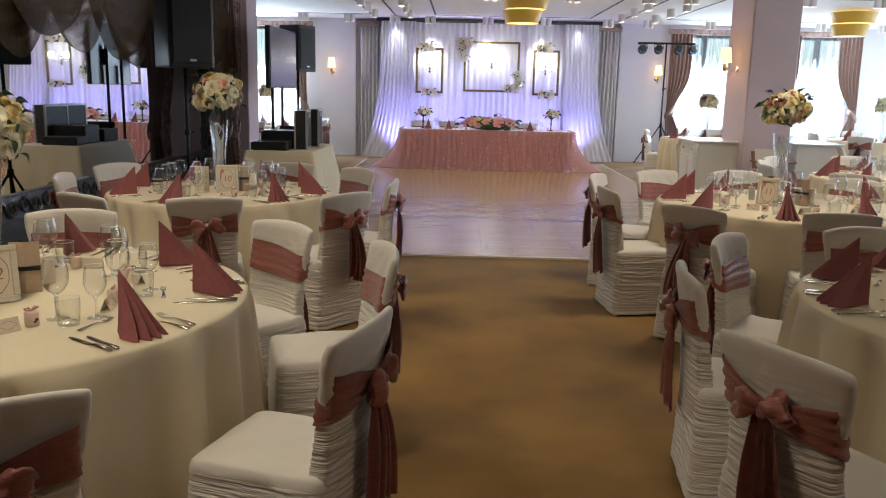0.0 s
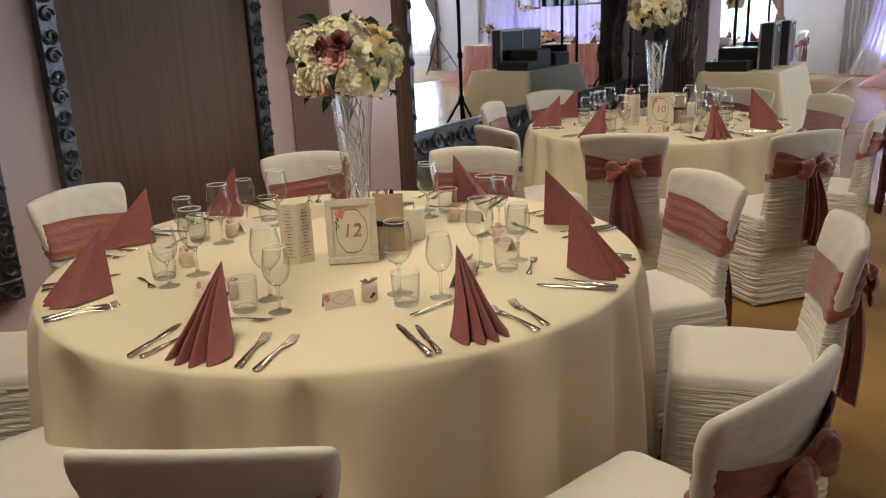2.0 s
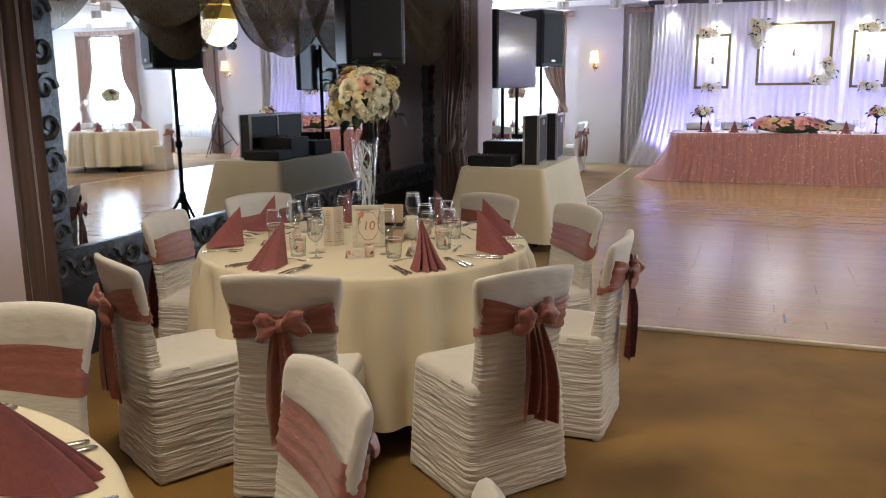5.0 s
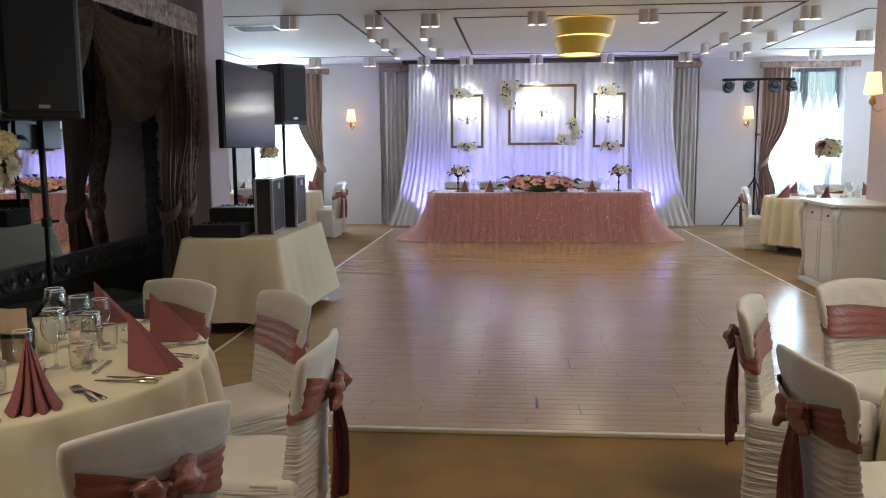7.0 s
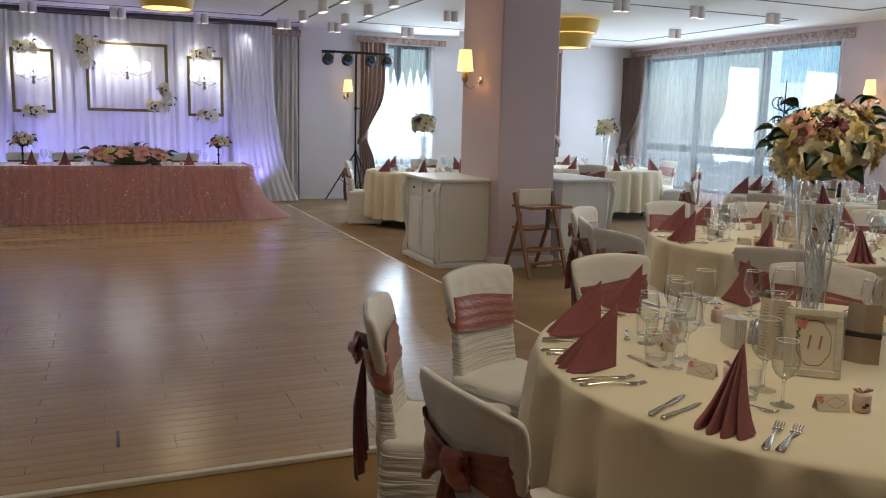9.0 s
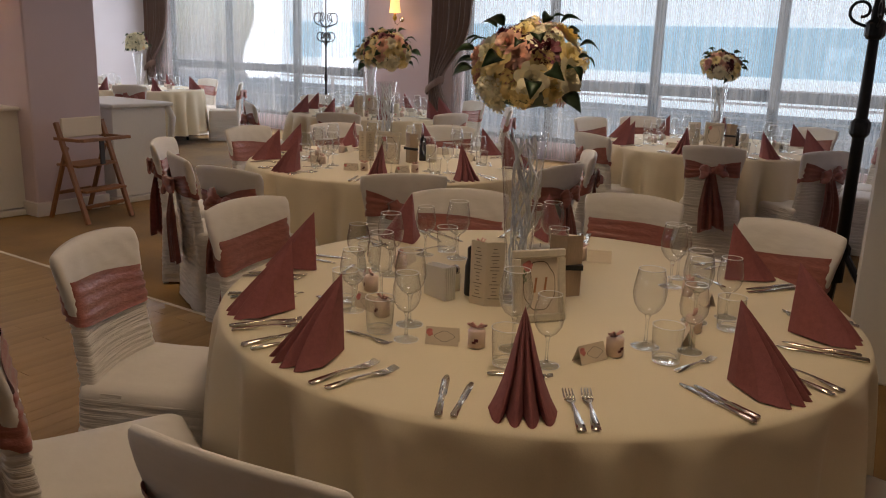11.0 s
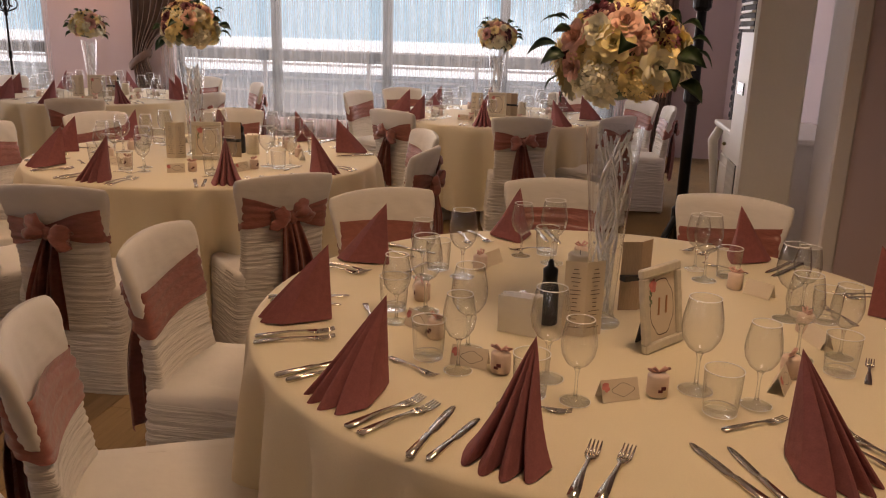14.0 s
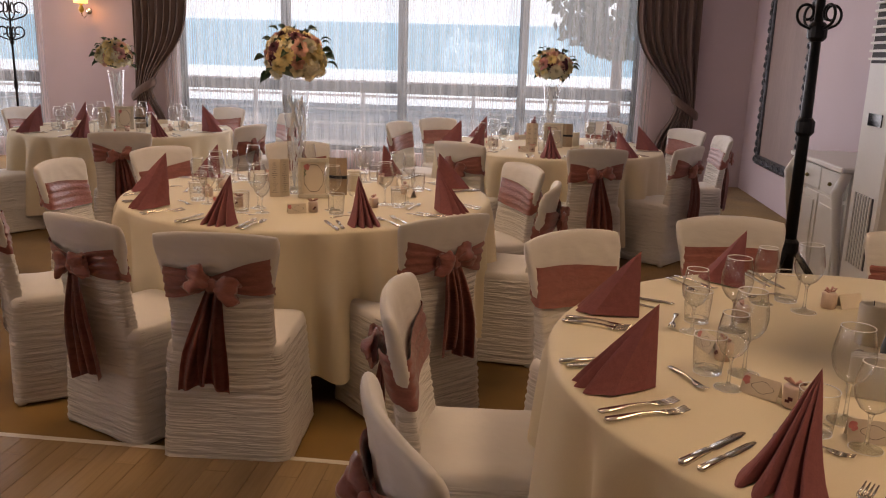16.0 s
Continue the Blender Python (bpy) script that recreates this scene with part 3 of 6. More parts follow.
def make_chair(seed, group):
    ch = thing("banquet_chair", pose(0, -40, 0), "banquet chair in ruched ivory cover with dusty rose satin sash", "chair", group)
    cover = part("cover", chair_cover(seed), M_COVER, ch, smooth=True)
    cover.data.materials.append(M_RUCHED)
    for p in cover.data.polygons:
        c = p.center
        if abs(p.normal.z) < 0.6 and ((c.z < 0.44 and c.y < 0.2) or (c.y < -0.12 and 0.47 < c.z < 0.68)):
            p.material_index = 1
    for sx in (-1, 1):
        for sy in (-1, 1):
            bm = bmesh.new()
            lathe(bm, [(0.017, 0.0), (0.02, 0.012), (0.02, 0.03), (0.012, 0.05)], 10, sx * 0.212, sy * 0.208)
            part("foot", bm, M_COVER, ch, smooth=True)
    band = part("sash", sash_band(seed), M_SASH, ch, "dusty rose satin sash tied behind", smooth=True)
    at = pose(0.012 * math.sin(seed * 3), -0.264, 0.702, 0, 8 * math.sin(seed * 2.3), 0)
    bm = bmesh.new()
    bmesh.ops.create_icosphere(bm, subdivisions=3, radius=0.023)
    for v in bm.verts:
        v.co = Vector((v.co.x * 0.9, v.co.y * 0.8 - 0.042, v.co.z * 1.15)) * (1 + 0.12 * nz(v.co.x * 60, v.co.y * 60, seed))
    part("knot", bm, M_SASH, band, smooth=True, m=at)
    for s in (-1, 1):
        part("bow_loop", bow_loop(s, seed + s), M_SASH, band, smooth=True, m=at @ pose(0, 0, 0, 0, s * (-12 + 14 * math.sin(seed + s)), 0))
        part("bow_tail", bow_tail(s, 0.40 + 0.05 * math.sin(seed * 1.7 + s * 2), seed + 2 * s), M_SASH, band, smooth=True, m=at)
    return ch


def chair_at(proto, x, y, cx, cy, twist=0.0):
    """A chair whose back stands at (x, y) and whose front looks at (cx, cy)."""
    a = math.degrees(math.atan2(cy - y, cx - x)) - 90 + twist
    m = pose(x, y, 0, 0, 0, a) @ pose(0, 0.27, 0)
    return copy_thing(proto, m)


# ---- tables ----
def tablecloth(R, seed, hem=0.13, folds=25):
    bm = bmesh.new()
    n = folds * 12
    loops = []
    for f, dz in ((0.5, 0), (0.9, 0), (0.97, 0.0), (0.992, -0.003), (1.0, -0.012)):
        loops.append([(R * f * math.cos(2 * math.pi * i / n), R * f * math.sin(2 * math.pi * i / n), 0.766 + dz) for i in range(n)])
    rows = 16
    for k in range(1, rows + 1):
        t = k / rows
        lp = []
        for i in range(n):
            a = 2 * math.pi * i / n
            ca, sa = math.cos(a), math.sin(a)
            ph = 0.5 * folds * a + 2.6 * nz(ca * 1.7, sa * 1.7, seed) + 0.35 * nz(ca * 4, sa * 4, seed + 2 + t)
            ridge = abs(math.cos(ph)) ** 1.4
            w = max(0.25, 0.62 + 0.9 * nz(ca * 2.6, sa * 2.6, seed + 4))
            r = R + 0.003 + 0.028 * t + (0.15 * t ** 0.5) * w * (ridge - 0.55)
            lp.append((r * ca, r * sa, 0.754 - (0.754 - hem) * t + (0.010 * nz(ca * 5, sa * 5, seed) if k == rows else 0)))
        loops.append(lp)
    vv = rings(bm, loops, cap0=False, cap1=False)
    bm.faces.new(list(reversed(vv[0])))
    bmesh.ops.recalc_face_normals(bm, faces=bm.faces[:])
    return bm


def round_table(cx, cy, R, seed, label):
    tb = thing("round_table", pose(cx, cy, 0), "round banquet table under a floor-length cloth", "table", "round tables")
    bm = bmesh.new()
    lathe(bm, [(R - 0.02, 0.735), (R - 0.01, 0.74), (R - 0.01, 0.755), (R - 0.02, 0.758)], 48)
    part("tabletop", bm, M_WOOD, tb)
    for k in range(4):
        a = math.pi / 4 + k * math.pi / 2
        bm = bmesh.new()
        tube(bm, [(0.55 * R * math.cos(a), 0.55 * R * math.sin(a), 0.735), (0.72 * R * math.cos(a), 0.72 * R * math.sin(a), 0.0)], 0.018)
        part("leg", bm, M_BLACKMETAL, tb)
    return tagged(part("tablecloth", tablecloth(R, seed), M_CLOTH, smooth=True, m=pose(cx, cy, 0)), label, "tablecloth", "table linen")


CHAIRS = [make_chair(s, "banquet chairs") for s in (1.0, 2.6, 4.3)]
# centre, radius, and the places of the chair backs round it
TABLES = {
    "twelve": ((-1.70, 2.78), 0.93, [(-0.98, 1.55), (-0.25, 2.23), (-0.29, 3.34), (-0.84, 3.88), (-2.0, 4.1), (-2.7, 3.7), (-3.04, 2.69), (-2.85, 2.0), (-2.0, 1.45)]),
    "ten": ((-1.74, 5.88), 0.80, [(-1.5, 4.7), (-0.69, 5.05), (-2.27, 4.73), (-2.87, 5.75), (-2.82, 6.57), (-1.43, 6.97), (-0.82, 6.65), (-0.47, 5.85)]),
    "eleven": ((2.40, 5.90), 0.93, [(1.11, 6.63), (1.71, 7.12), (1.03, 5.71), (2.46, 7.24), (3.28, 6.75), (3.72, 6.1), (3.57, 5.4), (1.39, 4.83), (2.23, 4.68)]),
    "nine": ((4.45, 8.03), 0.93, [(2.98, 7.95), (3.13, 8.53), (3.47, 7.2), (5.1, 6.93), (4.4, 6.78), (5.2, 9.2), (4.47, 9.43), (3.5, 9.15), (5.8, 8.5)]),
    "seven": ((7.25, 6.78), 0.93, [(6.12, 6.45), (6.5, 5.75), (6.2, 7.44), (8.35, 7.86), (8.6, 6.2), (8.1, 5.5), (7.5, 5.3), (7.75, 8.15)]),
    "eight": ((7.35, 10.55), 0.93, [(5.98, 9.87), (7.8, 11.85), (8.2, 9.3), (8.75, 10.1), (6.9, 9.2), (6.2, 11.3)]),
    "thirteen": ((2.27, 2.95), 0.93, [(0.88, 3.07), (1.27, 3.82), (0.86, 2.09), (2.07, 4.15), (1.6, 1.75)]),
}
for _k, (_name, (_cen, _R, _backs)) in enumerate(TABLES.items()):
    round_table(*_cen, _R, _k * 1.7, "ivory cloth on a round banquet table laid for a wedding")
    for _j, (_x, _y) in enumerate(_backs):
        chair_at(CHAIRS[(_j + _k) % 3], _x, _y, *_cen, 5 * math.sin(_j * 2.1 + _k))

# ---- what is laid on the tables ----
def glass_mesh(profile, n=28):
    bm = bmesh.new()
    lathe(bm, profile, n, cap0=False, cap1=False)
    return bm


# outlines of the thin bowl, and of the solid foot, stem or base under it
BIG_WINE = [(0.004, 0.0855), (0.012, 0.088), (0.026, 0.098), (0.038, 0.118), (0.0425, 0.142), (0.0405, 0.165), (0.036, 0.188), (0.0325, 0.206)]
BIG_STEM = [(0.035, 0.0), (0.0365, 0.0012), (0.0355, 0.0024), (0.022, 0.004), (0.010, 0.0075), (0.0052, 0.015), (0.0039, 0.035), (0.0039, 0.065), (0.0055, 0.078), (0.009, 0.0858), (0.003, 0.0868)]
TUMBLER = [(0.0335, 0.0125), (0.0345, 0.02), (0.037, 0.058), (0.0382, 0.0925)]
TUMBLER_BASE = [(0.030, 0.0), (0.033, 0.0018), (0.0335, 0.012), (0.029, 0.0128), (0.010, 0.0118), (0.002, 0.0116)]


def napkin_mesh(seed):
    bm = bmesh.new()
    apex = Vector((-0.055, 0.004 * math.sin(seed), 0.195))
    base = [(-0.062, -0.004), (-0.03, -0.032)]
    n = 32
    for i in range(n + 1):
        s = i / n
        lobe = abs(math.sin(4 * math.pi * s)) ** 0.75
        base.append((0.045 + 0.052 * lobe + 0.03 * math.sin(math.pi * s), (s - 0.5) * 0.15 * (1 + 0.08 * math.sin(seed))))
    base += [(-0.03, 0.032), (-0.062, 0.004)]
    rows = 7
    loops = []
    for r in range(rows + 1):
        t = r / rows
        k = t ** 1.06
        loops.append([(apex.x + (x - apex.x) * (1 - k), apex.y + (y - apex.y) * (1 - k) * (1 - 0.18 * math.sin(math.pi * t)), apex.z * t if r else 0.004 * (abs(math.sin(4 * math.pi * (i - 2) / n)) < 0.5)) for i, (x, y) in enumerate(base)])
    rings(bm, loops)
    return bm


def fork_mesh(length=0.19):
    bm = bmesh.new()
    rings(bm, [[(x, -w, z), (x, w, z), (x, w, z + 0.0025), (x, -w, z + 0.0025)] for x, w, z in ((0, 0.006, 0.001), (0.004, 0.010, 0.001), (0.03, 0.009, 0.003), (0.085, 0.0035, 0.007), (0.12, 0.003, 0.006), (0.135, 0.010, 0.003), (0.148, 0.0125, 0.002))])
    for k in range(4):
        y = (k - 1.5) * 0.0068
        rings(bm, [[(x, y - w, z), (x, y + w, z), (x, y + w, z + 0.002), (x, y - w, z + 0.002)] for x, w, z in ((0.146, 0.0022, 0.002), (0.17, 0.0018, 0.003), (0.19, 0.001, 0.008))])
    bmesh.ops.scale(bm, vec=(length / 0.19,) * 3, verts=bm.verts[:])
    return bm


def knife_mesh(length=0.22):
    bm = bmesh.new()
    rings(bm, [[(x, -w, 0.001), (x, w2, 0.001), (x, w2, 0.001 + h), (x, -w, 0.001 + h)] for x, w, w2, h in ((0, 0.005, 0.005, 0.006), (0.005, 0.0085, 0.0085, 0.008), (0.09, 0.006, 0.006, 0.006), (0.1, 0.005, 0.006, 0.004), (0.11, 0.009, 0.009, 0.002), (0.19, 0.0095, 0.0085, 0.0015), (0.215, 0.006, 0.004, 0.0012), (0.22, 0.001, 0.0, 0.001))])
    bmesh.ops.scale(bm, vec=(length / 0.22,) * 3, verts=bm.verts[:])
    return bm


AWAY = pose(0, -40, 0)


# Opaque white that paints the bright highlight along the edges of the glasses.
M_RIM = mat("bright_glass_rim", (0.95, 0.95, 0.95), 0.12, 0.0, var=0.02, bump=0)


def glass(name, profile, solid, label, group, foot="stem"):
    ob = tagged(part(name, glass_mesh(profile), M_GLASS, smooth=True, m=AWAY), label, "glass", group)
    bm = bmesh.new()
    lathe(bm, solid, 28)
    part(foot, bm, M_SOLIDGLASS, ob, smooth=True)
    # White beads on lip and foot stand for glints on the clear glass.
    for nm, (r, z), w in (("rim", profile[-1], 0.0011), ("foot_rim", (solid[1][0], solid[1][1]), 0.0007)):
        bm = bmesh.new()
        rings(bm, [[((r + w * math.cos(b)) * math.cos(a), (r + w * math.cos(b)) * math.sin(a), z + w * math.sin(b)) for a in np.linspace(0, 2 * math.pi, 28, endpoint=False)] for b in np.linspace(0, 2 * math.pi, 6)], cap0=False, cap1=False)
        part(nm, bm, M_RIM, ob, smooth=True)
    return ob


def single(name, bm, material, label, category, group, smooth=True):
    return tagged(part(name, bm, material, smooth=smooth, m=AWAY), label, category, group)


def place_card():
    ob = thing("place_card", AWAY, "cream place card with pink flower print", "card", "place cards")
    bm = bmesh.new()
    rings(bm, [[(0.018, y, 0), (0, y, 0.042), (-0.018, y, 0), (-0.016, y, 0), (0, y, 0.0395), (0.016, y, 0)] for y in (-0.042, 0.042)])
    part("card", bm, M_PAPER, ob)
    tilt = math.degrees(math.atan2(0.042, 0.018))
    face = pose(0.0095, 0, 0.021, 0, 0, 90) @ pose(0, 0, 0, tilt, 0, 0)
    bm = bmesh.new()
    for k in range(7):
        a = k * 2.4
        bmesh.ops.create_circle(bm, cap_ends=True, segments=7, radius=0.0045, matrix=pose(-0.032 + 0.005 * math.cos(a) * (k > 0), 0.008 + 0.006 * math.sin(a) * (k > 0), 0.0008 + 0.00005 * k))
    part("flower_print", bm, M_PINKPRINT, ob, m=face)
    bm = bmesh.new()
    n = 40
    ring = [((0.024 + 0.002 * math.cos(4 * a)) * math.cos(a) + 0.006, (0.0125 + 0.0015 * math.cos(4 * a)) * math.sin(a)) for a in np.linspace(0, 2 * math.pi, n, endpoint=False)]
    vo = [bm.verts.new((x, y, 0.0008)) for x, y in ring]
    vi = [bm.verts.new((0.006 + (x - 0.006) * 0.96, y * 0.94, 0.0008)) for x, y in ring]
    for i in range(n):
        j = (i + 1) % n
        bm.faces.new((vo[i], vo[j], vi[j], vi[i]))
    part("printed_border", bm, M_INK, ob, m=face)
    return ob


def favour():
    ob = thing("favour_candle", AWAY, "small pink favour candle jar tied with ribbon", "candle", "favours")
    bm = bmesh.new()
    lathe(bm, [(0.019, 0), (0.022, 0.003), (0.022, 0.044), (0.018, 0.048)], 16)
    part("jar", bm, M_PAPERPINK, ob, smooth=True)
    bm = bmesh.new()
    for s in (-1, 1):
        tube(bm, [(0, 0, 0.05), (0.004, s * 0.012, 0.062), (0, s * 0.022, 0.058), (-0.003, s * 0.012, 0.052), (0, 0, 0.05)], [0.003, 0.004, 0.004, 0.003, 0.002], 6)
    part("ribbon", bm, M_PALERIBBON, ob, "pale rose ribbon", smooth=True)
    part("bird_print", box(box(bmesh.new(), 0.0212, -0.008, 0.014, 0.0224, 0.002, 0.02), 0.0212, -0.002, 0.019, 0.0224, 0.008, 0.027), M_WINEROSE, ob)
    return ob


M_PALERIBBON = mat("pale_rose_ribbon", (0.70, 0.40, 0.33), 0.5, var=0.15, bump=0.1)
M_PAPERPINK = mat("pink_frosted_jar", (0.72, 0.56, 0.46), 0.5, var=0.1, bump=0.05)
P_BIG = glass("wine_glass", BIG_WINE, BIG_STEM, "clear stemmed wine glass, empty, on the tablecloth", "wine glasses")
P_SMALL = glass("wine_glass", [(r * 0.86, z * 0.86) for r, z in BIG_WINE], [(r * 0.86, z * 0.86) for r, z in BIG_STEM], "smaller clear stemmed wine glass, empty", "wine glasses")
P_TUMBLER = glass("water_tumbler", TUMBLER, TUMBLER_BASE, "clear straight water tumbler, empty", "water tumblers", "base")
P_NAPKINS = [single("folded_napkin", napkin_mesh(s), M_NAPKIN, "dusty rose napkin folded into a pleated standing fan", "napkin", "folded napkins", smooth=False) for s in (0.4, 2.0, 3.7)]
P_FORK = single("fork", fork_mesh(), M_STEEL, "polished steel dinner fork on the tablecloth", "fork", "cutlery")
P_SFORK = single("dessert_fork", fork_mesh(0.15), M_STEEL, "small polished steel dessert fork", "fork", "cutlery")
P_KNIFE = single("knife", knife_mesh(), M_STEEL, "polished steel dinner knife on the tablecloth", "knife", "cutlery")
P_SKNIFE = single("starter_knife", knife_mesh(0.19), M_STEEL, "smaller polished steel starter knife", "knife", "cutlery")
P_CARD, P_FAVOUR = place_card(), favour()
ZT = 0.7675


def lay_table(cx, cy, R, angles, seed):
    rng = random.Random(seed)
    for k, a in enumerate(angles):
        seat = pose(cx, cy, ZT, 0, 0, a)

        def put(p, x, y, turn=0.0, lift=0.0):
            copy_thing(p, seat @ pose(R + x + rng.uniform(-0.008, 0.008), y + rng.uniform(-0.008, 0.008), lift, 0, 0, turn + rng.uniform(-6, 6)))

        put(P_NAPKINS[k % 3], -0.15, 0.0, rng.uniform(-10, 10))
        put(P_KNIFE, -0.03, -0.155, 180)
        put(P_SKNIFE, -0.035, -0.125, 176)
        put(P_FORK, -0.03, 0.13, 184)
        put(P_FORK, -0.035, 0.165, 180)
        put(P_SFORK, -0.29, -0.09, 95)
        put(P_TUMBLER, -0.36, -0.05)
        put(P_SMALL, -0.37, 0.045)
        put(P_BIG, -0.455, -0.03)
        put(P_CARD, -0.455, -0.205)
        put(P_FAVOUR, -0.45, -0.13)


# ---- flowers ----
def petal(bm, r, w, h, a, lean, cup):
    """One curved petal round the axis at the angle a."""
    g = []
    for i in range(4):
        t = i / 3
        row = []
        for j in range(4):
            v = j / 3 * 2 - 1
            ww = w * math.sin(math.pi * (0.2 + 0.62 * t)) * v
            rr = r * (0.35 + 0.65 * t) + lean * t * t - cup * v * v * 0.5
            z = h * t - 0.12 * h * v * v * t - (0.25 * lean * t ** 3)
            row.append(bm.verts.new((rr * math.cos(a) - ww * math.sin(a), rr * math.sin(a) + ww * math.cos(a), z)))
        g.append(row)
    for p, q in zip(g, g[1:]):
        for j in range(3):
            bm.faces.new((p[j], p[j + 1], q[j + 1], q[j]))


def mesh_of(name, bm, material):
    me = bpy.data.meshes.new(name)
    bm.to_mesh(me)
    bm.free()
    me.materials.append(material)
    for p in me.polygons:
        p.use_smooth = True
    return me


def rose_mesh(material, seed):
    bm = bmesh.new()
    rng = random.Random(seed)
    for layer, (n, r, w, h, lean) in enumerate(((3, 0.006, 0.010, 0.034, 0.0), (4, 0.012, 0.014, 0.034, 0.004), (5, 0.020, 0.018, 0.032, 0.010), (6, 0.027, 0.021, 0.027, 0.018), (6, 0.031, 0.023, 0.019, 0.024))):
        for k in range(n):
            petal(bm, r, w, h * rng.uniform(0.92, 1.06), 2 * math.pi * (k + 0.37 * layer) / n + rng.uniform(-0.15, 0.15), lean, 0.006)
    return mesh_of("rose", bm, material)


def hydrangea_mesh(material, seed):
    bm = bmesh.new()
    rng = random.Random(seed)
    bmesh.ops.create_icosphere(bm, subdivisions=2, radius=0.027)
    for k in range(72):
        z = 1 - (k + 0.5) / 72 * 1.3
        a = k * 2.39996
        s = math.sqrt(max(0, 1 - z * z))
        d = Vector((s * math.cos(a), s * math.sin(a), z))
        q = d.to_track_quat("Z", "Y").to_matrix()
        c = d * 0.044 * rng.uniform(0.78, 1.12)
        q = (d + Vector((rng.uniform(-1, 1), rng.uniform(-1, 1), rng.uniform(-1, 1))) * 0.4).to_track_quat("Z", "Y").to_matrix()
        spin = rng.uniform(0, 2)
        for j in range(4):
            b = spin + j * math.pi / 2
            pts = [Vector((0, 0, 0)), Vector((0.011 * math.cos(b - 0.6), 0.010 * math.sin(b - 0.6), 0.0055)), Vector((0.014 * math.cos(b), 0.014 * math.sin(b), 0.005)), Vector((0.011 * math.cos(b + 0.6), 0.010 * math.sin(b + 0.6), 0.0055))]
            bm.faces.new([bm.verts.new(c + q @ p) for p in pts])
    return mesh_of("hydrangea", bm, material)


def mum_mesh(material, seed):
    """A dense bloom of many narrow petals."""
    bm = bmesh.new()
    rng = random.Random(seed)
    for layer, (n, r, w, h, lean) in enumerate(((5, 0.004, 0.006, 0.026, 0.0), (8, 0.011, 0.007, 0.026, 0.005), (11, 0.019, 0.008, 0.024, 0.012), (13, 0.027, 0.009, 0.018, 0.018), (14, 0.033, 0.010, 0.010, 0.020))):
        for k in range(n):
            petal(bm, r, w, h * rng.uniform(0.85, 1.12), 2 * math.pi * (k + 0.41 * layer) / n + rng.uniform(-0.12, 0.12), lean * rng.uniform(0.8, 1.2), 0.003)
    return mesh_of("bloom", bm, material)


def leaf_mesh(seed, ln=0.085, wd=0.024):
    bm = bmesh.new()
    g = []
    for i in range(7):
        t = i / 6
        w = wd * math.sin(math.pi * t ** 0.8) + 0.0008
        g.append([bm.verts.new((v * w, ln * t, 0.018 * math.sin(2.2 * t) - 0.03 * t * t + 0.35 * w * abs(v))) for v in (-1, 0, 1)])
    for p, q in zip(g, g[1:]):
        for j in range(2):
            bm.faces.new((p[j], p[j + 1], q[j + 1], q[j]))
    bmesh.ops.solidify(bm, geom=bm.faces[:], thickness=0.0008)
    return mesh_of("leaf", bm, M_LEAF)


ROSES = [rose_mesh(m_, 3 + i) for i, m_ in enumerate((M_CREAMROSE, M_PEACHROSE, M_PINKROSE, M_WINEROSE, M_WHITEROSE))]
MUMS = [mum_mesh(m_, 20 + i) for i, m_ in enumerate((M_CREAMROSE, M_PEACHROSE, M_WINEROSE, M_WHITEROSE))]
HYDS = [hydrangea_mesh(M_WHITEROSE, 1), hydrangea_mesh(M_CREAMROSE, 2)]
LEAVES = [leaf_mesh(0, 0.070, 0.022), leaf_mesh(1, 0.058, 0.019), leaf_mesh(2, 0.076, 0.017)]


